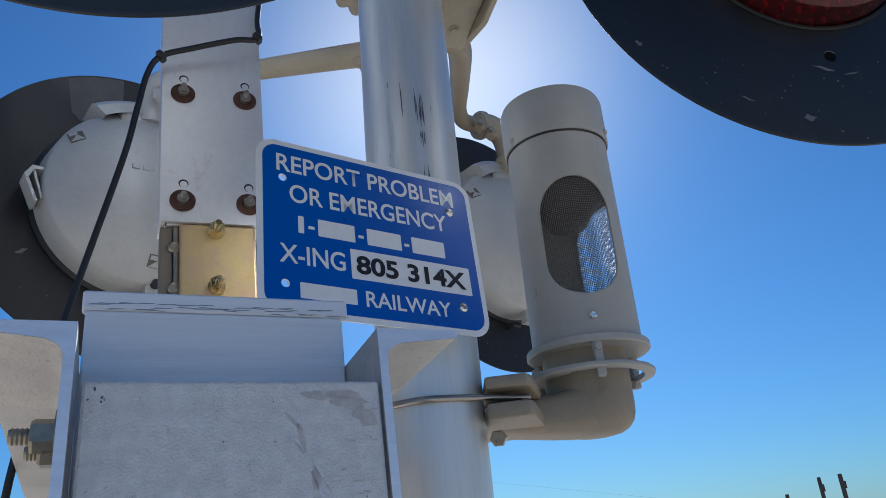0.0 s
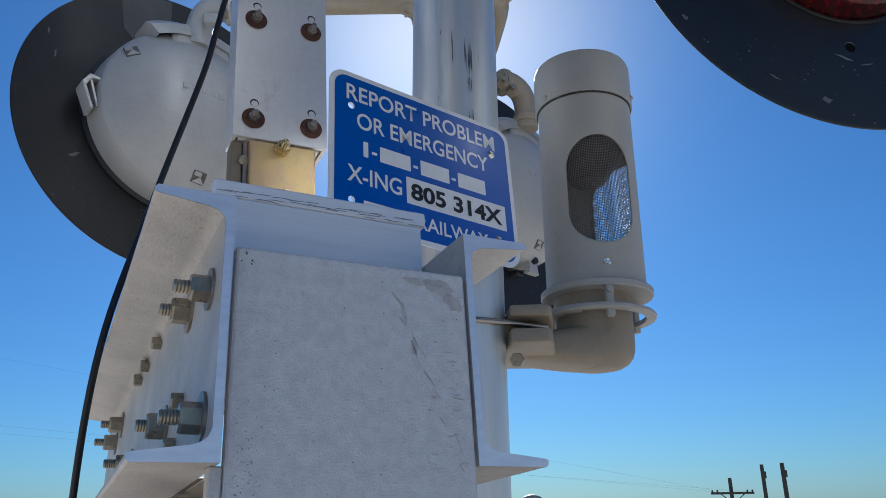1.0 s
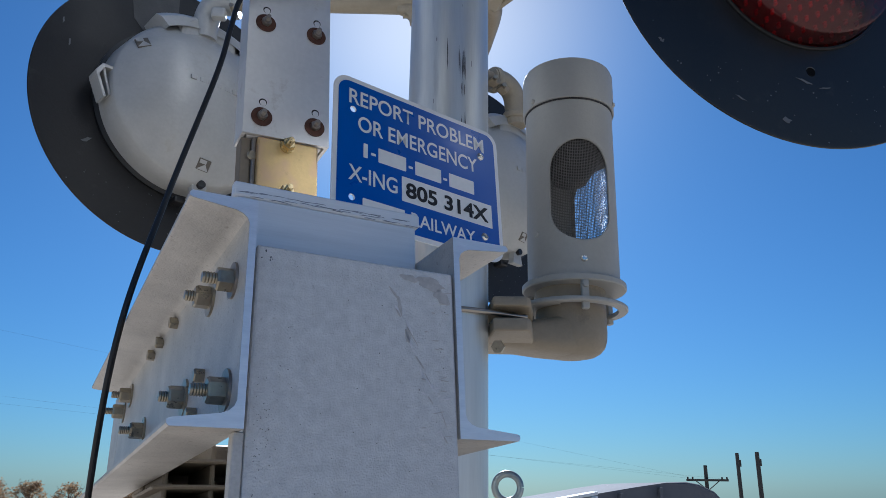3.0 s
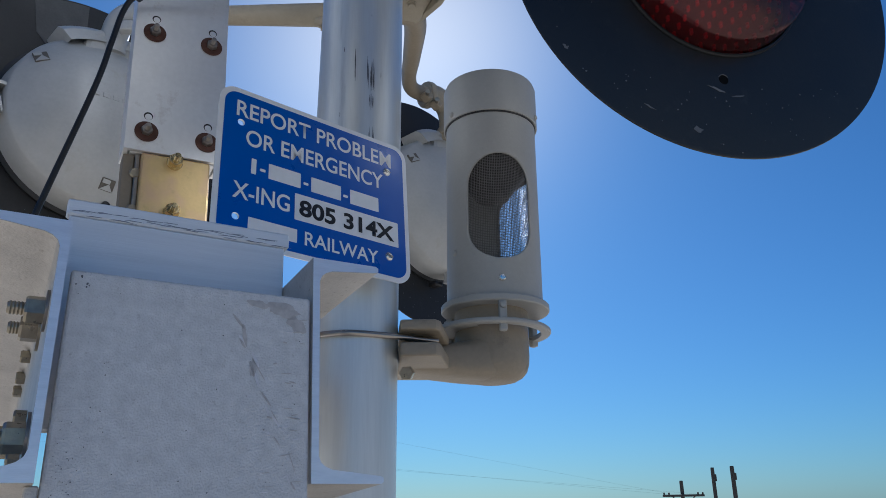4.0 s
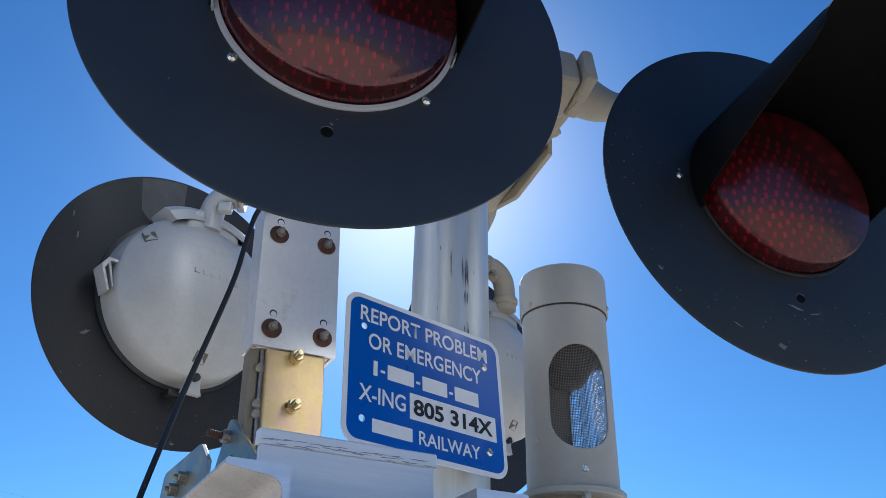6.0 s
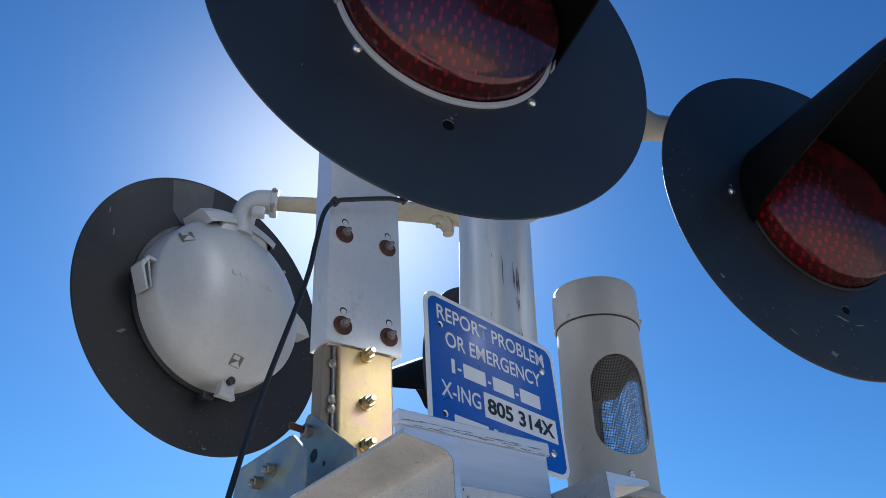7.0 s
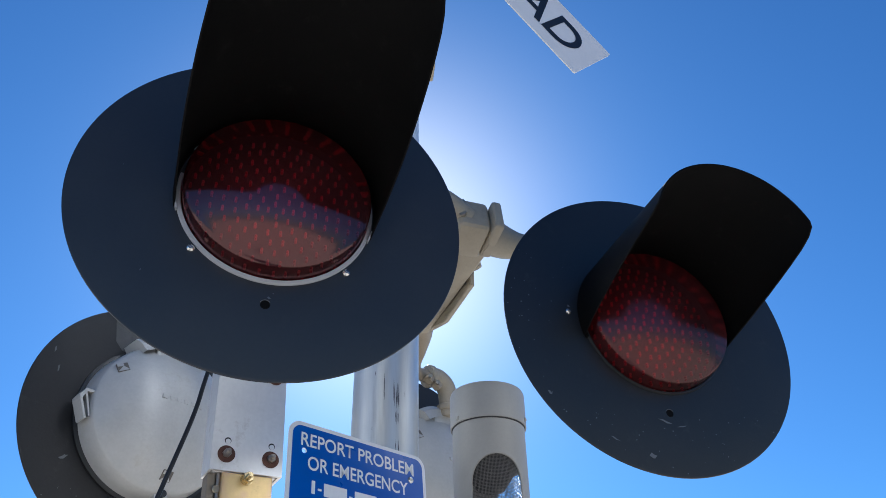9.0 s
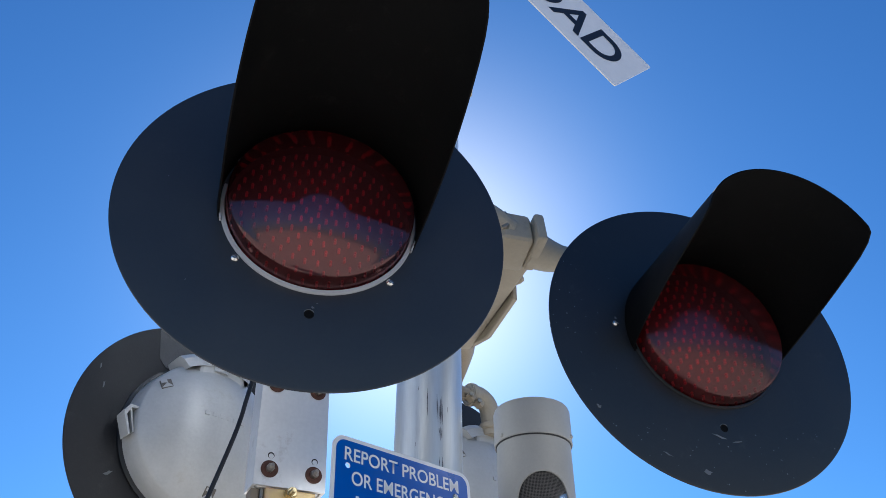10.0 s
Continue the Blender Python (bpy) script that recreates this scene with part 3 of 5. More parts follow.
        M = Matrix.Translation((x, y, z)) @ Matrix.Rotation(radians(slope), 4, Vector((d.z, 0, -d.x))) @ pose(0, 0, 0, 0, rot, 0)
        # recess drawn flat: dark block for its shade, pale shapes for its highlights
        b = bmesh.new()
        box(b, (-0.013, -0.004, -0.012), (0.013, 0.0012, 0.012), M, 0.001, 1)
        pk = part("pocket", b, POCKET_SHADE, t)
        b = bmesh.new()
        prism(b, [(-0.012, -0.011), (0.012, -0.011), (-0.002, 0.002)], 0.0012, 0.0025, M)
        prism(b, [(-0.003, 0.002), (0.011, 0.002), (0.011, 0.010), (-0.003, 0.010)], 0.0012, 0.003, M)
        part("pocket_highlight", b, HOUSE, pk)
    part("vent_screw", lathe(bmesh.new(), [(0, 0.003), (0.003, 0.0026), (0.0042, 0.001), (0.0045, -0.002)], (-0.108, 0.095, 0.105), (-0.4, 0.8, 0.4), 14), BOLT, t)
    # embossed bars where a maker's mark stands
    for k in range(6):
        part("embossed_mark", box(bmesh.new(), (-0.05 + 0.018 * k, 0.120, 0.014), (-0.038 + 0.018 * k, 0.1328 - 0.26 * (-0.044 + 0.018 * k) ** 2 - 0.0001, 0.024), None, 0.0006, 1), HOUSE, hs)
    return t


flashing_light(pose(-0.239, 0.492, 2.388, 0, 0, 12), "black railway crossing light with pale ring round its red lens", True, BLACK_RAISED,
               [(0.004, -0.176, 0.004, 0.0025, 30), (-0.176, -0.16, 0.0012, 0.003, 10), (0.01, -0.168, 0.0015, 0.001, 0), (-0.235, 0.02, 0.001, 0.0014, 0)], (0.40, 0.03, 0.0))
flashing_light(pose(0.477, 0.777, 2.358, 0, 0, 8.3), "black railway crossing light with scratched disc and red lens", False, BLACK,
               [(-0.052, -0.272, 0.011, 0.007, 20), (-0.012, -0.205, 0.022, 0.003, 20), (0.02, -0.212, 0.013, 0.002, -8), (-0.235, -0.168, 0.008, 0.004, 50), (-0.175, 0.018, 0.005, 0.0035, 60),
                (-0.12, -0.245, 0.014, 0.002, 30), (-0.2, 0.08, 0.0012, 0.0012, 0), (-0.22, -0.02, 0.001, 0.0014, 0), (-0.24, 0.05, 0.0014, 0.001, 0), (-0.15, -0.2, 0.001, 0.001, 0), (0.1, -0.24, 0.0012, 0.001, 0),
                (-0.19, -0.09, 0.0012, 0.0012, 0), (-0.26, 0.0, 0.001, 0.001, 0)], (0.310, 0.022, 0.018, 0.62))
rear = flashing_light(pose(-0.577, 1.326, 2.336, 4, 0, 220.8), "rear-facing crossing light with grey housing and faded black disc", False, BACKBLACK,
               [(0.245, 0.075, 0.003, 0.014, 0), (0.262, 0.12, 0.003, 0.012, 0), (0.19, -0.12, 0.014, 0.006, 40), (-0.02, -0.295, 0.008, 0.004, 0)])
# paler streak running from the disc's rim in towards the housing
b = bmesh.new()
arc = [(0.303 * math.cos(radians(k)), 0.303 * math.sin(radians(k))) for k in range(62, 84, 3)]
prism(b, arc + [(0.035, 0.17), (0.07, 0.165), (0.11, 0.17), (0.130, 0.19)], 0.0040, 0.0046)
part("paler_streak", b, PALER_BLACK, rear, "paler streak on the disc")
flashing_light(pose(0.134, 1.73, 2.348, 2, 0, 223), "rear-facing crossing light behind the bell and mast", False, BACKBLACK, [])

# ---- light bracket: clamp, castings and tubes ----
br = thing("light_bracket", pose(0, 0, 0), "weathered tan cast bracket and tubes carrying the lights", "bracket")
part("rear_tube", tube(bmesh.new(), [(0.03, 1.205, 2.562), (-0.09, 1.215, 2.571), (-0.30, 1.235, 2.574), (-0.485, 1.25, 2.573)], 0.024, 24, radii=[0.026, 0.025, 0.020, 0.016]), TAN, br)
el = part("elbow", tube(bmesh.new(), [(-0.470, 1.249, 2.573), (-0.504, 1.254, 2.576), (-0.527, 1.262, 2.565), (-0.538, 1.27, 2.542), (-0.540, 1.273, 2.495)], 0.027, 24), HOUSE, br, "light grey pipe elbow")
part("collar", lathe(bmesh.new(), [(0.012, 0), (0.030, 0), (0.032, 0.004), (0.032, 0.012), (0.030, 0.016), (0.012, 0.016)], (-0.483, 1.251, 2.573), (1, 0, 0), 30), HOUSE, el)
for dz in (-0.02, 0.02):
    part("clamp_screw", rod(bmesh.new(), (-0.476, 1.216, 2.567 + dz), (-0.476, 1.24, 2.567 + dz), 0.005, seg=10), BOLT, el)
part("clamp_lug", box(bmesh.new(), (-0.520, 1.228, 2.526), (-0.490, 1.25, 2.550), None, 0.005), HOUSE, el)
lugb = part("drain_lug", tube(bmesh.new(), [(-0.128, 1.212, 2.552), (-0.104, 1.208, 2.545), (-0.092, 1.206, 2.530), (-0.091, 1.205, 2.512)], 0.014, 16, radii=[0.010, 0.016, 0.015, 0.012]), TAN, br)
part("lug_screw", rod(bmesh.new(), (-0.118, 1.205, 2.532), (-0.100, 1.205, 2.534), 0.006, seg=12), BOLT, lugb)
# tube that runs back to the rear light behind the bell, and its elbow
# casting brown instead of tan puts the tube's backlit shade into its colour
part("rear_tube", tube(bmesh.new(), [(-0.03, 1.205, 2.578), (0.045, 1.215, 2.588), (0.076, 1.262, 2.598), (0.078, 1.40, 2.610), (0.076, 1.51, 2.620), (0.088, 1.575, 2.624), (0.130, 1.612, 2.628)], 0.024, 24, radii=[0.026, 0.026, 0.025, 0.021, 0.018, 0.019, 0.020]), CASTING, br, "bent tube, its brown darkened for shade")
fx = part("elbow", tube(bmesh.new(), [(0.120, 1.603, 2.627), (0.154, 1.625, 2.631), (0.180, 1.645, 2.617), (0.191, 1.655, 2.585), (0.193, 1.660, 2.52)], 0.029, 24), TAN, br, "tan pipe elbow")
for p, d in (((0.122, 1.606, 2.628), (0.8, 0.55, 0.1)), ((0.192, 1.657, 2.556), (0.03, 0.06, -1))):
    part("collar", lathe(bmesh.new(), [(0.012, 0), (0.033, 0), (0.035, 0.004), (0.035, 0.014), (0.033, 0.018), (0.012, 0.018)], p, d, 28), TAN, fx)
for p in ((0.125, 1.575, 2.604), (0.150, 1.592, 2.592)):
    part("clamp_lug", box(bmesh.new(), (-0.012, -0.012, -0.010), (0.012, 0.014, 0.010), Matrix.Translation(p) @ pose(0, 0, 0, 0, 35, 30), 0.004), CASTING, fx)
    part("clamp_screw", rod(bmesh.new(), Vector(p) + Vector((0, -0.028, -0.002)), Vector(p), 0.006, seg=12), BOLT, fx)
# cast arm beside the mast, running towards the front lights
D = (Vector((0.150, 0.80, 2.625)) - Vector((0.068, 1.175, 2.568))).normalized()
side = D.cross(Vector((0, 0, 1))).normalized()
upv = side.cross(D)
CM = Matrix((side, D, upv)).transposed().to_4x4()
CM.translation = Vector((0.068, 1.175, 2.568))


def skew_box(bm, y0, y1, a, b, m, ease=0.008):
    """A tapered block: a and b are (x0, x1, z0, z1) at its two ends."""
    va = [bm.verts.new(m @ Vector((x, y0, z))) for x, z in ((a[0], a[2]), (a[1], a[2]), (a[1], a[3]), (a[0], a[3]))]
    vb = [bm.verts.new(m @ Vector((x, y1, z))) for x, z in ((b[0], b[2]), (b[1], b[2]), (b[1], b[3]), (b[0], b[3]))]
    fs = [bm.faces.new(va), bm.faces.new(vb[::-1])] + [bm.faces.new((va[i], vb[i], vb[(i + 1) % 4], va[(i + 1) % 4])) for i in range(4)]
    bmesh.ops.bevel(bm, geom=list({e for f in fs for e in f.edges}), offset=ease, segments=3, affect="EDGES", profile=0.5)
    return bm


# side points to the picture's left when the arm runs towards the viewer
b = bmesh.new()
skew_box(b, -0.03, 0.30, (-0.019, 0.070, -0.014, 0.07), (-0.066, 0.018, 0.0, 0.055), CM)
arm = part("cast_arm", b, TAN, br)
b = bmesh.new()
PD = Vector((0.39, -0.92, 0)).normalized()
PM = Matrix((PD, Vector((-PD.y, PD.x, 0)), (0, 0, 1))).transposed().to_4x4()
PM.translation = Vector((0.086, 1.215, 2.5))
prism(b, [(-0.035, 0.085), (-0.02, 0.070), (0.0, 0.063), (0.088, 0.044), (0.098, 0.044), (0.220, 0.080), (0.224, 0.15), (0.18, 0.175), (-0.035, 0.155)], -0.012, 0.0, PM, 0.003)
part("cover_plate", b, TAN, arm)
for y, x in ((0.018, 0.009), (0.102, -0.008)):
    p = CM @ Vector((x, y, -0.014 + 0.043 * (y + 0.03)))
    part("plug", lathe(bmesh.new(), [(0, 0.006), (0.007, 0.006), (0.008, 0.004), (0.008, 0.0015), (0.011, 0.0015), (0.011, -0.004)], p, -upv, 20), TAN, arm)
b = bmesh.new()
skew_box(b, 0.285, 0.385, (-0.034, 0.05, -0.035, 0.045), (-0.030, 0.045, -0.030, 0.053), CM, 0.014)
hub = part("joint_head", b, TAN, br)
b = bmesh.new()
skew_box(b, 0.30, 0.40, (-0.056, -0.030, -0.038, 0.042), (-0.054, -0.030, -0.033, 0.046), CM)
part("flange_plate", b, TAN, hub)
for zz, yy in ((0.030, 0.376), (0.0, 0.374), (-0.015, 0.30)):
    q = CM @ Vector((0.03, yy, zz))
    part("head_bolt", hexnut(bmesh.new(), q, D + 0.6 * side, 0.017, 0.018), BOLT, hub)
part("knob", lathe(bmesh.new(), [(0, 0.022), (0.008, 0.02), (0.011, 0.01), (0.011, 0)], PM @ Vector((0.222, -0.004, 0.132)), PD + Vector((0.5, 0.2, 0)), 14), TAN, hub)
part("right_tube", tube(bmesh.new(), [(0.175, 0.865, 2.622), (0.225, 0.885, 2.616), (0.27, 0.895, 2.618), (0.34, 0.90, 2.628), (0.42, 0.90, 2.63), (0.465, 0.885, 2.60), (0.468, 0.875, 2.54)], 0.026, 22, radii=[0.044, 0.036, 0.027, 0.026, 0.026, 0.028, 0.03]), TAN, br)
part("left_tube", tube(bmesh.new(), [(0.13, 0.82, 2.63), (0.06, 0.79, 2.66), (-0.06, 0.73, 2.67), (-0.18, 0.65, 2.66), (-0.222, 0.595, 2.63), (-0.225, 0.578, 2.57)], 0.026, 20), TAN, br)
c = mast_at(2.63)
b = bmesh.new()
box(b, (-0.113, -0.04, -0.054), (-0.0725, 0.045, 0.075), Matrix.Translation(c), 0.009)
ear = part("clamp_ear", b, TAN, br)
for dz in (-0.024, 0.045):
    bolt_set(ear, c + Vector((-0.113, -0.012, dz)), (-1, -0.25, 0), 0.024, 0.018, 0.016, 1.6)
b = bmesh.new()
box(b, (-0.10, 0.045, -0.005), (0.12, 0.13, 0.085), Matrix.Translation(c), 0.012)
part("clamp_saddle", b, TAN, br)
b = bmesh.new()
box(b, (0.072, -0.045, 0.02), (0.108, 0.05, 0.075), Matrix.Translation(c), 0.008)
lug = part("clamp_lug", b, TAN, br)
for dz in (0.04, 0.10):
    ring = [c + Vector((0.098, 0.01, dz)), c + Vector((0.086, -0.03, dz))]
    ring += [c + Vector((0.0775 * math.cos(radians(k)), 0.0775 * math.sin(radians(k)), dz)) for k in range(-40, -145, -15)]
    ring += [c + Vector((-0.086, -0.03, dz)), c + Vector((-0.10, 0.01, dz))]
    part("u_bolt", tube(bmesh.new(), ring, 0.0062, 16, 4), STAINLESS, br, "bright plated u-bolt round the mast")
bolt_set(lug, c + Vector((0.094, -0.045, 0.045)), (0.2, -1, -0.1), 0.018, 0.012, 0.008, 1.5)

# ---- crossbuck ----
XA = radians(19.5)
xc = mast_at(3.97) + Vector((math.sin(XA), -math.cos(XA), 0)) * 0.237
xb = thing("crossbuck", Matrix.Translation(xc) @ pose(0, 0, 0, 0, 0, 19.5), "white crossbuck sign with dark lettering on crossed blades", "sign")
for rot, y, word in ((45, 0.0, "RAIL ROAD"), (-45, 0.006, "CROSSING")):
    m = pose(0, y, 0, 0, rot, 0)
    b = bmesh.new()
    prism(b, rounded(-0.7825, 0.7825, -0.1143, 0.1143, 0.006, 3), 0, 0.004, m)
    bl = part("blade", b, CB_WHITE, xb)
    if word == "CROSSING":
        L = lettering(bl, word, -0.70, 0.70, -0.062, 0.062, -0.0012, SIGN_BLACK)
        L.data.transform(m)
    else:
        L = lettering(bl, "ROAD", 0.20, 0.715, -0.066, 0.066, -0.0012, SIGN_BLACK)
        L.data.transform(m)
        L = lettering(bl, "RAIL", -0.715, -0.20, -0.066, 0.066, -0.0012, SIGN_BLACK)
        L.data.transform(m)
b = bmesh.new()
box(b, (-0.03, 0.012, -0.05), (0.03, 0.19, 0.05), None, 0.006)
part("mount_block", b, TAN, xb)
part("mount_band", lathe(bmesh.new(), [(0.0712, -0.03), (0.086, -0.03), (0.086, 0.03), (0.0712, 0.03)], xb.matrix_basis.inverted() @ mast_at(3.97), (0, 0, 1), 40), TAN, xb)
lc = thing("mast_clamp", Matrix.Translation(mast_at(3.36)), "small tan pipe clamp bolted round the mast", "clamp")
part("band", lathe(bmesh.new(), [(0.0712, -0.03), (0.084, -0.03), (0.084, 0.03), (0.0712, 0.03)], (0, 0, 0), axis_up, 40), TAN, lc)
e = part("ear", box(bmesh.new(), (0.07, -0.05, -0.025), (0.115, 0.02, 0.03), None, 0.006), TAN, lc)
bolt_set(e, (0.098, -0.05, 0.0), (0.15, -1, 0.1), 0.02, 0.014, 0.012, 1.6)

# ---- blue notice sign ----
sg = thing("notice_sign", pose(-0.0835, 0.876, 2.0295, -6, 1.7, 33.8), "blue crossing emergency notice with white border and letters", "sign")
X0, X1, Z0, Z1 = -0.150, 0.156, -0.108, 0.124


def plate_with_holes(name, outline, y0, y1, material, parent, r=0.0048):
    """A flat plate of the given outline, pierced by the two open screw holes."""
    b = bmesh.new()
    loops = [outline] + [[(hx + r * math.cos(k * math.pi / 10), hz + r * math.sin(k * math.pi / 10)) for k in range(20)] for hx, hz in ((-0.118, 0.0705), (-0.118, -0.0705))]
    for lp in loops:
        vs = [b.verts.new((x, y0, z)) for x, z in lp]
        for i in range(len(vs)):
            if (vs[i].co - vs[i - 1].co).length > 1e-7:
                b.edges.new((vs[i - 1], vs[i]))
    bmesh.ops.remove_doubles(b, verts=b.verts, dist=1e-6)
    bmesh.ops.triangle_fill(b, use_beauty=True, edges=b.edges)
    ex = bmesh.ops.extrude_face_region(b, geom=b.faces[:])
    for v in (g for g in ex["geom"] if isinstance(g, bmesh.types.BMVert)):
        v.co.y = y1
    return part(name, b, material, parent)


pn = plate_with_holes("panel", rounded(X0, X1, Z0, Z1, 0.024), 0.0, 0.0022, SIGN_WHITE, sg)
plate_with_holes("blue_field", rounded(X0 + 0.0075, X1 - 0.0075, Z0 + 0.0075, Z1 - 0.0075, 0.018), -0.0005, -0.0001, SIGN_BLUE, pn, 0.0052)
plate_with_holes("back_sheet", rounded(X0 + 0.001, X1 - 0.001, Z0 + 0.001, Z1 - 0.001, 0.023), 0.0024, 0.003, SIGN_BACK, pn)
YL = -0.0009
lettering(pn, "REPORT PROBLEM", -0.1255, 0.1265, 0.0790, 0.1045, YL, SIGN_WHITE)
lettering(pn, "OR EMERGENCY", -0.110, 0.1105, 0.0375, 0.0630, YL, SIGN_WHITE)
for a, d in ((-0.1005, -0.0935), (-0.0880, -0.0800), (-0.0755, -0.0275), (-0.0230, -0.0155), (-0.0110, 0.0370), (0.0410, 0.0485), (0.0525, 0.1015)):
    wide = d - a > 0.02
    zc, hh = (0.0085, 0.0115) if wide or a < -0.09 else (0.0065, 0.002)
    part("bar", prism(bmesh.new(), rounded(a, d, zc - hh, zc + hh, 0.001, 2), YL, -0.0005), SIGN_WHITE, pn, "white bar")
lettering(pn, "X-ING", -0.1245, -0.0430, -0.0450, -0.0200, YL, SIGN_WHITE)
part("number_strip", prism(bmesh.new(), rounded(-0.0355, 0.1352, -0.0525, -0.0128, 0.0008, 2), -0.0011, -0.0005), SIGN_WHITE, pn, "white number strip")
lettering(pn, "805 314X", -0.0290, 0.1275, -0.0455, -0.0205, -0.0016, SIGN_BLACK, 0.03)
lettering(pn, "RAILWAY", -0.0195, 0.099, -0.0870, -0.0665, YL, SIGN_WHITE)
for a, d in ((-0.101, -0.031),):
    part("bar", prism(bmesh.new(), rounded(a, d, -0.0865, -0.0670, 0.001, 2), YL, -0.0005), SIGN_WHITE, pn, "white bar")
for x, z in ((0.118, 0.0705), (0.118, -0.0705)):
    s = part("screw", lathe(bmesh.new(), [(0, -0.0045), (0.004, -0.004), (0.0062, -0.002), (0.0066, -0.0005)], (x, 0, z), (0, 1, 0), 20), CHROME, sg)
    part("screw_slot", box(bmesh.new(), (-0.005, -0.0046, -0.0007), (0.005, -0.0036, 0.0007), Matrix.Translation((x, 0, z)) @ pose(0, 0, 0, 0, 12, 0)), DARKBOLT, s)
    part("nut", hexnut(bmesh.new(), (x, 0.003, z), (0, 1, 0), 0.013, 0.010), BOLT, sg)
    part("spacer", rod(bmesh.new(), (x, 0.003, z), (x - 0.02, 0.05, z), 0.008, seg=14), SIGN_BACK, sg)
part("bracket_strap", box(bmesh.new(), (0.085, 0.03, -0.085), (0.125, 0.036, 0.085), None, 0.001, 1), SIGN_BACK, sg)

# ---- bell ----
bell = thing("warning_bell", Matrix.Translation((0.206, 1.15, 0)), "warm grey cylindrical crossing bell with screened oval window", "bell")
BL = Vector((0.015, 0.011, 1)).normalized()
RB = 0.0826


def bell_at(z):
    return BL * ((z - 2.0) / BL.z) + Vector((0, 0, 2.0))


def bell_wall(bm, windows, z0, z1, r):
    """The round wall, pierced by stadium-shaped windows given as (angle, half width, z low, z high)."""
    N, M = 144, 120
    grid = [[None] * (N) for _ in range(M + 1)]

    def inside(a, z):
        for ac, hw, zl, zh in windows:
            d = ((a - ac + 180) % 360 - 180) * math.pi / 180 * r
            cap = hw * 1.0
            zc = min(max(z, zl + cap), zh - cap)
            if d * d + (z - zc) ** 2 < hw * hw:
                return True
        return False

    def vert(i, j):
        if grid[i][j] is None:
            a = radians(360 * j / N)
            c = bell_at(z0 + (z1 - z0) * i / M)
            grid[i][j] = bm.verts.new(c + Vector((r * math.sin(a), -r * math.cos(a), 0)))
        return grid[i][j]

    for i in range(M):
        for j in range(N):
            a = 360 * (j + 0.5) / N
            z = z0 + (z1 - z0) * (i + 0.5) / M
            if not inside(a, z):
                bm.faces.new((vert(i, j), vert(i, (j + 1) % N), vert(i + 1, (j + 1) % N), vert(i + 1, j)))
    # slide the ragged rim of each opening onto its smooth outline
    for e in [e for e in bm.edges if e.is_boundary]:
        for v in e.verts:
            if not z0 + 0.004 < v.co.z < z1 - 0.004:
                continue
            c = bell_at(v.co.z)
            a = math.degrees(math.atan2(v.co.x - c.x, -(v.co.y - c.y)))
            for ac, hw, zl, zh in windows:
                d = ((a - ac + 180) % 360 - 180) * math.pi / 180 * r
                zc = min(max(v.co.z, zl + hw), zh - hw)
                k = math.hypot(d, v.co.z - zc)
                if 0.5 * hw < k < 1.5 * hw:
                    nd, nz = d / k * hw, zc + (v.co.z - zc) / k * hw
                    aa = radians(ac) + nd / r
                    cc = bell_at(nz)
                    v.co = cc + Vector((r * math.sin(aa), -r * math.cos(aa), 0))
                    break
    return bm


WINS = [(0.5, 0.0585, 2.0030, 2.1965), (122, 0.0575, 2.0030, 2.1910)]
shell = part("shell", bell_wall(bmesh.new(), WINS, 1.9320, 2.3000, RB), BELL, bell, smooth=40)
sm = shell.modifiers.new("wall", "SOLIDIFY")
sm.thickness = 0.003
sm.offset = -1
cap = part("cap", lathe(bmesh.new(), [(0.0828, 2.2790 - 2), (0.0864, 2.2790 - 2), (0.0872, 2.2809 - 2), (0.0872, 2.3556 - 2), (0.0845, 2.3633 - 2), (0.076, 2.3671 - 2), (0, 2.3690 - 2)], bell_at(2.0), BL, 96), BELL, bell)
# dark ring added as the shadow in the groove below the cap
part("cap_shadow_ring", lathe(bmesh.new(), [(0.080, 2.2763 - 2), (0.0845, 2.2763 - 2), (0.0845, 2.2789 - 2), (0.080, 2.2789 - 2)], bell_at(2.0), BL, 96), DARK_IN, bell, "dark ring drawn as the shadow groove under the cap")
for a in (-62, 62, 180):
    q = bell_at(2.2905) + Vector((0.0872 * math.sin(radians(a)), -0.0872 * math.cos(radians(a)), 0))
    d = Vector((math.sin(radians(a)), -math.cos(radians(a)), 0))
    part("cap_screw", lathe(bmesh.new(), [(0, 0.004), (0.003, 0.0038), (0.0052, 0.0015), (0.0055, -0.001)], q, d, 14), BELL, cap)
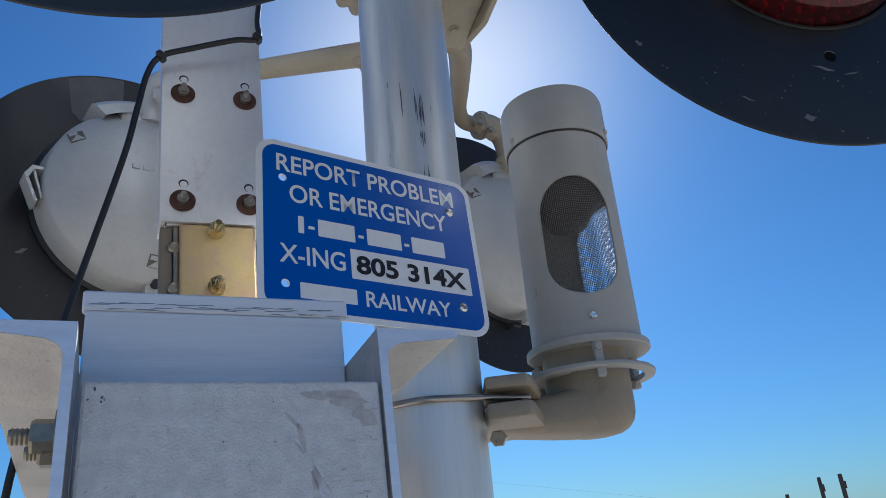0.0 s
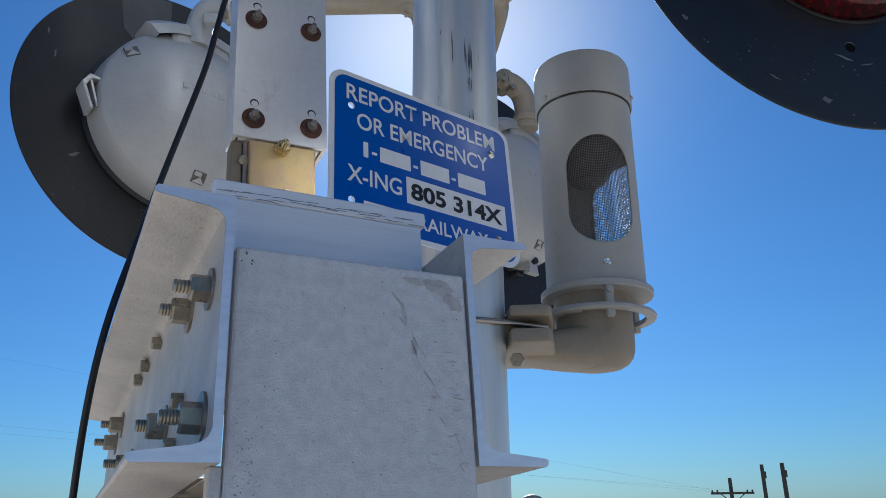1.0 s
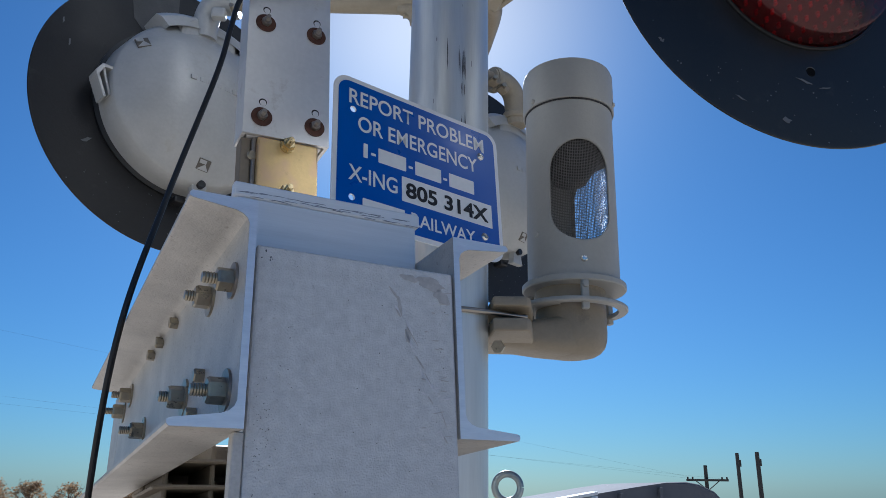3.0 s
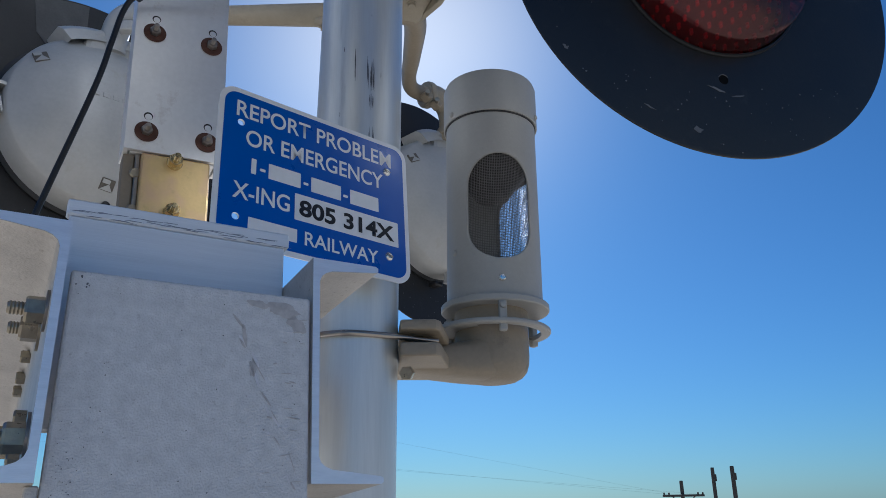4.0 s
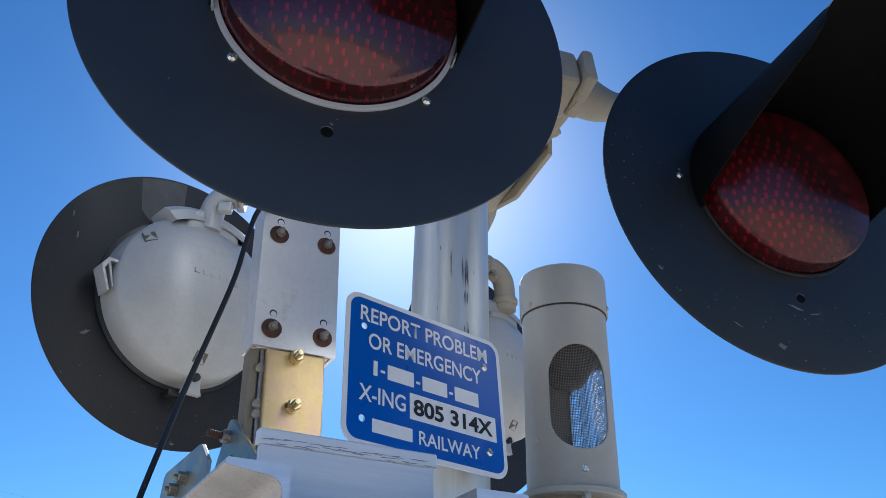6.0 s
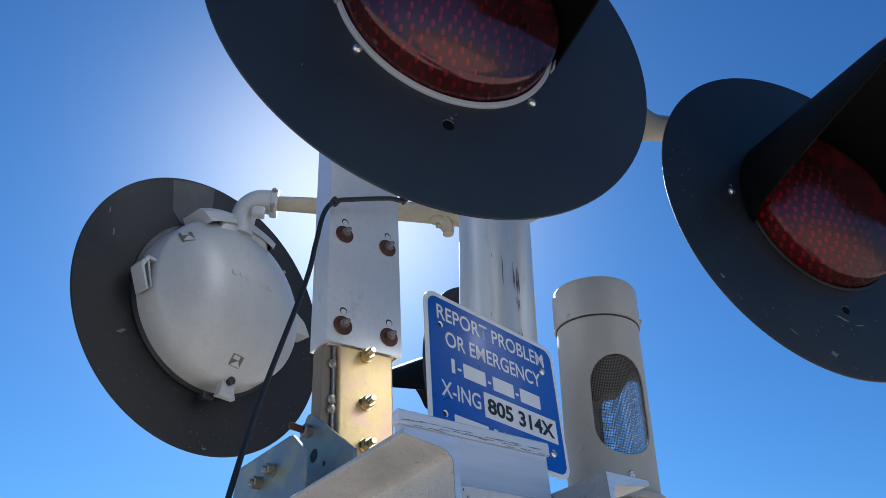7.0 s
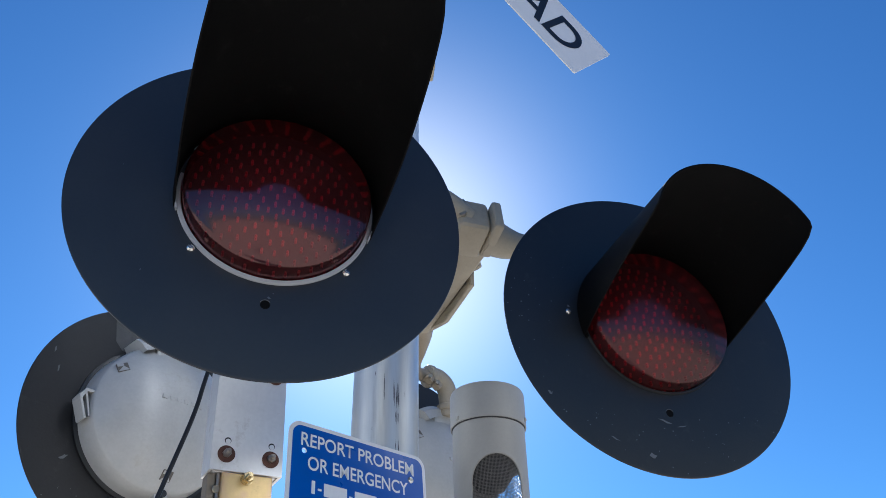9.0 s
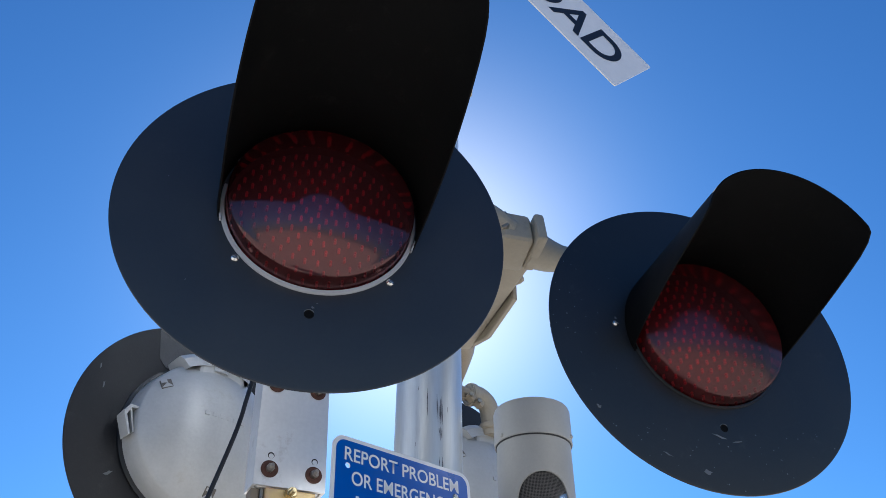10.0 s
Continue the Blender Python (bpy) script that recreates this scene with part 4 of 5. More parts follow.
# woven screens behind the windows
for ac, hw, zl, zh in WINS:
    b = bmesh.new()
    r, w = RB - 0.0045, 0.00042
    pitch = 0.0030

    def strand(pts):
        n = len(pts)
        ring = []
        for p, out in pts:
            t = Vector((0, 0, 1)) if n < 2 else (pts[min(pts.index((p, out)) + 1, n - 1)][0] - pts[max(pts.index((p, out)) - 1, 0)][0]).normalized()
            s = t.cross(out).normalized() * w
            ring.append([b.verts.new(p + s), b.verts.new(p + out * w), b.verts.new(p - s), b.verts.new(p - out * w)])
        for p, q in zip(ring, ring[1:]):
            for k in range(4):
                b.faces.new((p[k], p[(k + 1) % 4], q[(k + 1) % 4], q[k]))

    def on_wall(d, z):
        a = radians(ac) + d / r
        out = Vector((math.sin(a), -math.cos(a), 0))
        return bell_at(z) + out * r, out

    H = hw + 0.003
    k = -H
    while k < H:
        hh = math.sqrt(max(0, H * H - k * k))
        strand([on_wall(k, zl + hw - hh), on_wall(k, zh - hw + hh)])
        k += pitch
    z = zl - 0.003
    while z < zh + 0.003:
        zc = min(max(z, zl + hw), zh - hw)
        ww = math.sqrt(max(0, H * H - (z - zc) ** 2))
        if ww > 0.004:
            strand([on_wall(-ww + 2 * ww * i / 12, z) for i in range(13)])
        z += pitch
    tagged(part("screen", b, WIRE, bell, "fine woven wire screen", smooth=0), kind="stuff")
part("horn", lathe(bmesh.new(), [(0.0, 2.1370 - 2), (0.03, 2.1414 - 2), (0.05, 2.1719 - 2), (0.072, 2.1940 - 2), (0.072, 2.2700 - 2), (0, 2.2700 - 2)], bell_at(2.0), BL, 40), DARK_IN, bell, "dark horn inside the shell")
part("screw", lathe(bmesh.new(), [(0, 0.0045), (0.004, 0.004), (0.0062, 0.0015), (0.0066, -0.001)], bell_at(1.9680) + Vector((0, -RB, 0)), (0, -1, 0), 18), CHROME, bell)
part("screw", lathe(bmesh.new(), [(0, 0.003), (0.004, 0.0028), (0.0056, 0.001), (0.006, -0.001)], bell_at(2.0239) + Vector((RB * math.sin(radians(-62)), -RB * math.cos(radians(-62)), 0)), (-0.9, -0.45, 0), 18), BELL, bell)
part("foot_flange", lathe(bmesh.new(), [(0.056, 1.9270 - 2), (0.0910, 1.9270 - 2), (0.0930, 1.9290 - 2), (0.0930, 1.9370 - 2), (0.0910, 1.9390 - 2), (0.0805, 1.9390 - 2), (0.0805, 1.9443 - 2)], bell_at(2.0), BL, 80), BELL, bell)
part("neck", lathe(bmesh.new(), [(0.0625, 1.8634 - 2), (0.0625, 1.9280 - 2), (0.0, 1.9280 - 2)], bell_at(2.0) + Vector((-0.007, 0, 0)), BL, 60), CASTING, bell)
part("guard_ring", lathe(bmesh.new(), [(0.083, 1.8889 - 2), (0.0975, 1.8889 - 2), (0.0995, 1.8910 - 2), (0.0995, 1.8950 - 2), (0.0975, 1.8970 - 2), (0.083, 1.8970 - 2), (0.083, 1.8889 - 2)], bell_at(2.0) + Vector((-0.006, 0.0, 0)), BL, 80), BELL, bell)
part("ring_web", lathe(bmesh.new(), [(0.05, 1.8910 - 2), (0.090, 1.8910 - 2), (0.090, 1.8950 - 2), (0.05, 1.8950 - 2)], bell_at(2.0) + Vector((-0.004, 0, 0)), BL, 40, (115, 330)), BELL, bell)
for a in (-1, 119, 239):
    d = Vector((math.sin(radians(a)), -math.cos(radians(a)), 0))
    M = Matrix.Translation(bell_at(1.9)) @ pose(0, 0, 0, 0, 0, a)
    lg = part("lug", box(bmesh.new(), (-0.0065, -0.0905, -0.022), (0.0065, -0.078, 0.032), M, 0.003), BELL, bell)
    part("lug_screw", lathe(bmesh.new(), [(0, 0.006), (0.005, 0.005), (0.006, 0.0)], bell_at(1.9200) + d * 0.090, d, 14), BELL, lg)
# elbow under the neck and its fork against the mast
eb = part("elbow", lathe(bmesh.new(), [(0, 1.8020), (0.026, 1.8022), (0.040, 1.8050), (0.050, 1.8105), (0.0575, 1.8190), (0.0615, 1.8310), (0.0628, 1.8460), (0.0625, 1.8800)], (-0.009, 0, 0.006), (0, 0, 1), 72), CASTING, bell, smooth=40)
b = bmesh.new()
M = pose(-0.007, 0, 0.006, 0, 0, 11)
prof = []
for x, hw, z0, z1 in ((-0.168, 0.044, 1.8150, 1.8500), (-0.12, 0.048, 1.8095, 1.8560), (-0.06, 0.054, 1.8045, 1.8660), (-0.03, 0.057, 1.8030, 1.8760), (0.01, 0.055, 1.8030, 1.8850)):
    zc, hh = (z0 + z1) / 2, (z1 - z0) / 2
    ringv = []
    for k in range(40):
        a = 2 * math.pi * k / 40
        ca, sa = math.cos(a), math.sin(a)
        ringv.append(b.verts.new(M @ Vector((x, hw * math.copysign(abs(ca) ** 0.55, ca), zc + hh * math.copysign(abs(sa) ** 0.55, sa)))))
    prof.append(ringv)
for p, q in zip(prof, prof[1:]):
    for k in range(40):
        b.faces.new((p[k], p[(k + 1) % 40], q[(k + 1) % 40], q[k]))
b.faces.new(prof[0][::-1])
b.faces.new(prof[-1])
part("foot_casting", b, CASTING, bell, smooth=45)
for z0, z1 in ((1.8215, 1.8420), (1.8600, 1.8760)):
    b = bmesh.new()
    pts = [(-0.171, -0.168), (-0.118, -0.172), (-0.110, -0.162), (-0.088, -0.06), (-0.10, 0.05), (-0.171, 0.05)]
    va = [b.verts.new((x, y, z0)) for x, y in pts]
    vb = [b.verts.new((x, y, z1)) for x, y in pts]
    fs = [b.faces.new(va), b.faces.new(vb[::-1])] + [b.faces.new((va[i], vb[i], vb[(i + 1) % 6], va[(i + 1) % 6])) for i in range(6)]
    bmesh.ops.bevel(b, geom=list({e for f in fs for e in f.edges}), offset=0.004, segments=2, affect="EDGES", profile=0.5)
    part("fork", b, CASTING, bell)
part("fork_web", box(bmesh.new(), (-0.160, -0.03, 1.8420), (-0.10, 0.03, 1.8670), M, 0.004), CASTING, bell)
part("set_nut", hexnut(bmesh.new(), Vector((-0.158, -0.130, 1.8030)), Vector((-0.2, -1, -0.2)), 0.019, 0.016), BOLT, bell)
c = mast_at(1.8500) - Vector((0.206, 1.15, 0))
ub = [c + Vector((0.125, 0.055, 0.004)), c + Vector((0.09, 0.075, 0.003))] + [c + Vector((0.0755 * math.cos(radians(a)), 0.0755 * math.sin(radians(a)), 0)) for a in range(75, 300, 25)] + [c + Vector((0.074, -0.046, 0.001)), c + Vector((0.105, -0.030, 0.001)), c + Vector((0.130, -0.020, 0.001))]
part("u_bolt", tube(bmesh.new(), ub, 0.0046, 12, 5), STAINLESS, bell, "bright stainless u-bolt round the mast")

# ---- raised gate arm ----
ga = thing("crossing_gate", pose(-0.2895, 0.896, 2.2, -3.3, -1.5, 24), "raised gate arm, aluminium sleeve over a yellow zinc post", "gate arm")
b = bmesh.new()
prof = [(-0.0685, 0.0), (0.0640, 0.0), (0.0640, 0.052), (0.052, 0.052), (0.052, 0.047), (0.0585, 0.047), (0.0585, 0.006), (-0.063, 0.006), (-0.063, 0.047), (-0.056, 0.047), (-0.056, 0.052), (-0.0685, 0.052)]
for z0, z1 in ((-0.114, 1.9),):
    va = [b.verts.new((x, y, z0)) for x, y in prof]
    vb = [b.verts.new((x, y, z1)) for x, y in prof]
    b.faces.new(va)
    b.faces.new(vb[::-1])
    for i in range(len(prof)):
        b.faces.new((va[i], vb[i], vb[(i + 1) % len(prof)], va[(i + 1) % len(prof)]))
sl = part("sleeve", b, SLEEVE, ga, "brushed aluminium channel sleeve")
part("inner_channel", box(bmesh.new(), (-0.060, 0.010, -0.1145), (0.056, 0.044, 0.2), None, 0.002), SLEEVE, ga)
for x in (-0.0415, 0.0405):
    for z in (0.083, -0.084):
        bolt_set(sl, (x, 0.0, z), (0, -1, 0.05), 0.0135, 0.008, 0.011, 2.35, RUST, DARKBOLT, 0.2 + x * 9)
    for z in (0.108, -0.0585):
        # dark disc under a lower sleeve-coloured one leaves a painted crescent of shade
        part("spare_hole", lathe(bmesh.new(), [(0, -0.0003), (0.0052, -0.0003), (0.0062, 0.0)], (x + 0.001, 0, z), (0, 1, 0), 18), HOLE, sl)
        part("hole_floor_disc", lathe(bmesh.new(), [(0, -0.0006), (0.0046, -0.0006), (0.0049, 0.0)], (x + 0.0012, 0, z - 0.0013), (0, 1, 0), 18), SLEEVE, sl)
part("post", box(bmesh.new(), (-0.045, 0.002, -0.34), (0.048, 0.044, -0.1155), None, 0.003, 2), GOLD, ga, "yellow zinc-plated steel post")
part("side_rail", box(bmesh.new(), (-0.067, 0.014, -0.34), (-0.052, 0.044, -0.1155), None, 0.002, 2), MECH, ga)
part("side_strap", box(bmesh.new(), (-0.0515, 0.009, -0.34), (-0.0455, 0.042, -0.1155), None, 0.001, 1), DARKBOLT, ga)
for z in (-0.145, -0.20, -0.215, -0.265):
    part("rivet", lathe(bmesh.new(), [(0, 0.003), (0.006, 0.002), (0.008, 0)], (-0.050, 0.010, z), (0, -1, 0), 12), BOLT, ga)
for z in (-0.125, -0.201, -0.264):
    bolt_set(ga, (-0.001, 0.002, z), (0.02, -1, 0.04), 0.0175, 0.0125, 0.011, 1.25, BRASSY, BRASSY, 0.5)
# cable tie and cable
cb = thing("signal_cable", pose(0, 0, 0), "black rubber cable tied to the gate arm, hanging down", "cable")
part("jacket", tube(bmesh.new(), [(-0.240, 0.962, 2.562), (-0.240, 0.923, 2.432), (-0.234, 0.901, 2.377), (-0.262, 0.884, 2.364), (-0.318, 0.866, 2.342), (-0.352, 0.853, 2.324), (-0.368, 0.851, 2.297), (-0.376, 0.844, 2.235), (-0.386, 0.835, 2.156), (-0.431, 0.823, 1.955), (-0.459, 0.795, 1.757), (-0.490, 0.86, 1.503), (-0.51, 0.93, 1.1), (-0.50, 0.98, 0.5), (-0.48, 1.0, 0.02)], 0.0040, 12, 10), RUBBER, cb)
for p in ((-0.352, 0.853, 2.324), (-0.234, 0.898, 2.375)):
    part("cable_tie", box(bmesh.new(), (-0.007, -0.007, -0.0045), (0.007, 0.008, 0.0045), Matrix.Translation(p) @ pose(0, 0, 0, 0, 40, 20), 0.002, 1), RUBBER, cb)

# ---- gate mechanism with its side arms ----
G = pose(-0.2371, 0.472, 1.72, 0, 0, 24.7) @ pose(0, 0, 0, -4.8, 0, 0)
gm = thing("gate_mechanism", G, "aluminium gate mechanism with bolted channel side arms and panel", "gate mechanism")


def channel_arm(u_web, sgn, v0, v1, z0, z1, f):
    """A C-channel along v: web at u_web, flanges towards sgn, with tapered flanges and rounded roots."""
    t = 0.0065
    o = [(0, 0), (f - 0.002, 0.0), (f, 0.002), (f, 0.0052), (f - 0.003, 0.0065), (t + 0.012, 0.0112), (t + 0.006, 0.0135), (t + 0.002, 0.0170), (t, 0.022)]
    h = z1 - z0
    pr = o + [(x, h - z) for x, z in o[::-1]]
    b = bmesh.new()
    va = [b.verts.new((u_web + sgn * x, v0, z0 + z)) for x, z in pr]
    vb = [b.verts.new((u_web + sgn * x, v1, z0 + z)) for x, z in pr]
    b.faces.new(va)
    b.faces.new(vb[::-1])
    for i in range(len(pr)):
        b.faces.new((va[i], vb[i], vb[(i + 1) % len(pr)], va[(i + 1) % len(pr)]))
    arm = part("side_arm", b, ALU, gm, "extruded aluminium channel with saw-cut end", smooth=25)
    e = bmesh.new()
    e.faces.new([e.verts.new((u_web + sgn * x, v0 - 0.0008, z0 + z)) for x, z in pr])
    part("cut_end", e, ALU_CUT, arm)
    return arm


la = channel_arm(-0.001, -1, -0.012, 0.82, -0.091, 0.103, 0.0575)
ra = channel_arm(0.1985, 1, 0.0, 0.82, -0.0895, 0.109, 0.0650)
W = -0.0075
part("web_plate", box(bmesh.new(), (W, 0.8215, -0.088), (-0.0015, 0.93, 0.100), None, 0.001, 1), ALU, la)
for v, z, ac, nut, st, ws in ((0.030, 0.043, 0.0225, 0.016, 0.013, 1.75), (0.122, 0.055, 0.0235, 0.017, 0.010, 1.9), (0.027, -0.055, 0.0235, 0.017, 0.014, 1.9), (0.215, -0.026, 0.0245, 0.018, 0.010, 1.9),
                          (0.69, 0.064, 0.027, 0.022, 0.012, 1.9), (0.765, 0.051, 0.027, 0.022, 0.014, 1.9), (0.50, -0.019, 0.026, 0.022, 0.014, 1.9)):
    g = 0.84 if v < 0.3 else 0.74
    bolt_set(la, (W, v, z), (-1, 0, 0), ac * g, nut * g, st, ws, DARKBOLT if v < 0.1 else None, BOLT, v * 17)
for v, z in ((0.31, 0.0805), (0.409, 0.081), (0.477, 0.080), (0.127, -0.022), (0.15, -0.055)):
    part("hex_head", hexnut(bmesh.new(), (W, v, z), (-1, 0, 0), 0.0128, 0.010, v * 9), BOLT, la)
for v in (0.06, 0.2, 0.5):
    part("hex_head", hexnut(bmesh.new(), (0.1985, v, 0.02), (-1, 0, 0), 0.016, 0.005, v * 9), BOLT, ra)
# front panel and the bar behind it
part("front_panel", box(bmesh.new(), (0.0036, 0.0, -0.76), (0.1965, 0.010, 0.0690), None, 0.0025), GALV, gm, "weathered grey flat panel with stains")
part("side_plate", box(bmesh.new(), (-0.006, 0.0008, -0.76), (0.0031, 0.014, -0.0912), None, 0.001, 1), ALU, gm)
part("side_plate", box(bmesh.new(), (0.186, 0.0105, -0.76), (0.1965, 0.24, -0.095), None, 0.002, 1), ALU, gm)
part("cross_bar", box(bmesh.new(), (-0.0005, 0.080, -0.04), (0.1975, 0.090, 0.1505), None, 0.0015, 1), ALU_BAR, gm, "brushed aluminium cross bar")
lip = part("bar_lip", box(bmesh.new(), (-0.003, 0.0792, 0.151), (0.2025, 0.092, 0.1665), None, 0.0015, 1), ALU_BAR, gm)
r5 = random.Random(21)
marks = bmesh.new()
for k in range(34):
    u = 0.002 + 0.185 * k / 34 + r5.uniform(-0.004, 0.004)
    prism(marks, [(0, 0), (0.010 + r5.random() * 0.012, 0.0002), (0.014, 0.0006), (0.004, 0.0008)], 0, 0.0003, pose(u, 0.0789, 0.1525 + r5.uniform(-0.0015, 0.0042), 0, r5.uniform(-5, 5), 0))
part("scrape_line", marks, RESIDUE, lip, "grey scraped line", smooth=0)
# panel blemishes
r6 = random.Random(8)


def blot(bm, u, z, w, h, rot, n=9):
    p1, p2 = r6.uniform(0, 6.28), r6.uniform(0, 6.28)
    rad = [0.8 + 0.16 * math.sin(2 * math.pi * 2 * i / n + p1) + 0.10 * math.sin(2 * math.pi * 5 * i / n + p2) + r6.uniform(-0.05, 0.05) for i in range(n)]
    ps = [(w * math.cos(2 * math.pi * i / n) * rad[i], h * math.sin(2 * math.pi * i / n) * rad[i]) for i in range(n)]
    prism(bm, ps, 0, 0.0003, pose(u, -0.0004, z, 0, rot, 0))


pits, scr, pale = bmesh.new(), bmesh.new(), bmesh.new()
for k in range(110):
    if k < 50:
        u, z, q = 0.008 + abs(r6.gauss(0, 0.009)), -0.088 + r6.gauss(0, 0.016), 0.0004
    elif k < 56:
        u, z, q = 0.007 + r6.random() * 0.012, 0.055 + r6.random() * 0.010, 0.0008
    else:
        u, z, q = r6.uniform(0.008, 0.19), r6.uniform(-0.17, 0.06), 0.00045
    q *= r6.uniform(0.6, 1.5)
    blot(pits, u, z, q, q, 0, 7)
for k in range(5):
    blot(pits, 0.008 + 0.004 * math.sin(k * 1.9), -0.155 + 0.004 * k, 0.0005, 0.0014, 20, 7)
for k in range(44):
    if k < 16:
        blot(scr if k % 2 else pale, 0.130 + 0.0038 * k + r6.uniform(-0.004, 0.004), 0.048 - 0.0095 * k + r6.uniform(-0.005, 0.005), r6.uniform(0.0004, 0.0014), r6.uniform(0.004, 0.013), r6.uniform(-40, -8))
    else:
        blot(scr if k % 3 else pale, r6.uniform(0.160, 0.192), r6.uniform(-0.11, 0.058), r6.uniform(0.002, 0.008), r6.uniform(0.0003, 0.0010), r6.uniform(-12, 18))
for u, z, w, h, rot in ((0.172, 0.055, 0.020, 0.007, 8), (0.184, 0.043, 0.010, 0.008, 30), (0.150, 0.058, 0.012, 0.004, 0), (0.139, 0.030, 0.0025, 0.010, -12), (0.147, 0.002, 0.003, 0.010, -10)):
    blot(scr, u, z, w, h, rot, 40)
part("pitting", pits, SCUFF, gm, "dark pitted spots", smooth=0)["kind"] = "stuff"
part("scrape", scr, STREAK, gm, "brownish scraped marks", smooth=0)["kind"] = "stuff"
part("scrape", pale, PALE, gm, "pale scraped marks", smooth=0)["kind"] = "stuff"
# inner casting with ribs, seen under the arm
ic = part("inner_casting", box(bmesh.new(), (0.0, 0.52, -0.75), (0.2, 0.60, -0.03), None, 0.01), MECH, gm, "tan ribbed casting inside")
for z in (-0.075, -0.105, -0.135):
    part("rib", box(bmesh.new(), (-0.01, 0.36, z), (0.2, 0.52, z + 0.005), None, 0.002, 1), MECH, ic)
for u in (0.005, 0.06, 0.12):
    part("rib", box(bmesh.new(), (u, 0.38, -0.19), (u + 0.006, 0.52, -0.05), None, 0.002, 1), MECH, ic)
part("shaft", rod(bmesh.new(), (-0.02, 0.42, -0.175), (0.2, 0.42, -0.175), 0.028, seg=28, edge=0.004), MECH, ic)
for u in (0.03, 0.09):
    part("rib_bolt", hexnut(bmesh.new(), (u, 0.51, -0.09), (0, -1, 0), 0.014, 0.010), BOLT, ic)
part("lower_case", box(bmesh.new(), (-0.01, 0.30, -0.92), (0.205, 0.62, -0.215), None, 0.02), MECH, gm)
# clamp that joins the case to the mast
q = G.inverted() @ mast_at(1.2)
part("mast_saddle", box(bmesh.new(), (0.205, q.y - 0.06, -0.75), (q.x, q.y + 0.06, -0.32), None, 0.01), MECH, gm)
part("mast_strap", lathe(bmesh.new(), [(0.0712, -0.05), (0.088, -0.05), (0.088, 0.05), (0.0712, 0.05)], q, G.to_3x3().inverted() @ Vector((0, 0, 1)), 40), MECH, gm)
# shear-pin plates at the foot of the arm
PU, PN = Vector((0.475, -0.88, 0)).normalized(), Vector((0.88, 0.475, 0)).normalized()


def plate_frame(x, y, z):
    return G.inverted() @ Matrix.Translation((x, y, z)) @ Matrix((PU, PN, (0, 0, 1))).transposed().to_4x4()


AM = plate_frame(-0.3605, 0.8616, 1.9686)
b = bmesh.new()
prism(b, [(-0.008, -0.003), (-0.003, 0.001), (0.006, 0.0), (0.117, -0.073), (0.125, -0.16), (-0.085, -0.16), (-0.055, -0.09)], 0.0, 0.006, AM, 0.0008)
pa = part("pin_plate", b, ZINC, gm, "blue zinc-plated bracket plate")
BM2 = plate_frame(-0.3809, 0.7881, 1.9156)
b = bmesh.new()
prism(b, [(0.002, 0.0), (0.0366, -0.0265), (0.038, -0.15), (-0.165, -0.15), (-0.145, -0.018), (-0.138, -0.0125), (-0.006, 0.001)], 0.0, 0.006, BM2, 0.0008)
pb = part("pin_plate", b, ZINC, gm, "blue zinc-plated bracket plate")
ax = AM.to_3x3() @ Vector((0, -1, 0.08))
a = AM @ Vector((0.0067, 0.0, -0.026))
part("pin_nut", hexnut(bmesh.new(), a, ax, 0.016, 0.012), DARKBOLT, pa)
part("pin", stud(bmesh.new(), a + ax.normalized() * 0.011, ax, 0.0052, 0.022), RUST, pa)
# slot and small hole are flat discs with their shade painted dark
part("slot", lathe(bmesh.new(), [(0, -0.0006), (0.0085, -0.0006), (0.0095, 0.0)], AM @ Vector((0.022, 0, -0.062)), AM.to_3x3() @ Vector((0, 1, 0)), 20), HOLE, pa)
part("small_hole", lathe(bmesh.new(), [(0, -0.0006), (0.003, -0.0006), (0.0035, 0.0)], AM @ Vector((0.05, 0, -0.078)), AM.to_3x3() @ Vector((0, 1, 0)), 14), HOLE, pa)
for u, z in ((-0.040, -0.036), (-0.072, -0.046)):
    bolt_set(pb, BM2 @ Vector((u, 0.0, z)), BM2.to_3x3() @ Vector((0, -1, 0)), 0.014, 0.010, 0.006, 1.3)

# ---- grey equipment cover with lifting eye behind the mast ----
gc = thing("equipment_cover", pose(0, 0, 0), "grey ribbed moulded cover with steel lifting eye", "equipment cover")
b = bmesh.new()
prism(b, [(0.07, 1.50), (0.07, 1.556), (0.13, 1.564), (0.31, 1.594), (0.365, 1.602), (0.402, 1.604), (0.425, 1.600), (0.452, 1.588), (0.462, 1.577), (0.458, 1.573), (0.436, 1.578), (0.418, 1.576), (0.412, 1.568), (0.410, 1.50)], 1.20, 1.62, None, 0.004)
cv = part("cover", b, GREY_COVER, gc)
for x0, z1 in ((0.19, 1.570), (0.275, 1.584), (0.345, 1.594)):
    b = bmesh.new()
    prism(b, [(x0, 1.50), (x0 + 0.004, z1), (x0 + 0.009, z1), (x0 + 0.009, 1.50)], 1.186, 1.2, None, 0.001)
    part("rib", b, GREY_COVER, cv)
for x0, z0, dx, dz in ((0.115, 1.562, 0.115, 0.019), (0.15, 1.560, 0.08, 0.014)):
    part("top_strip", prism(bmesh.new(), [(x0, z0), (x0, z0 + 0.004), (x0 + dx, z0 + dz + 0.005), (x0 + dx, z0 + dz)], 1.15, 1.2), SIGN_WHITE, cv, "pale reflective strip")
part("body", box(bmesh.new(), (0.075, 1.205, 0.85), (0.44, 1.6, 1.50), None, 0.01), GREY_COVER, gc)
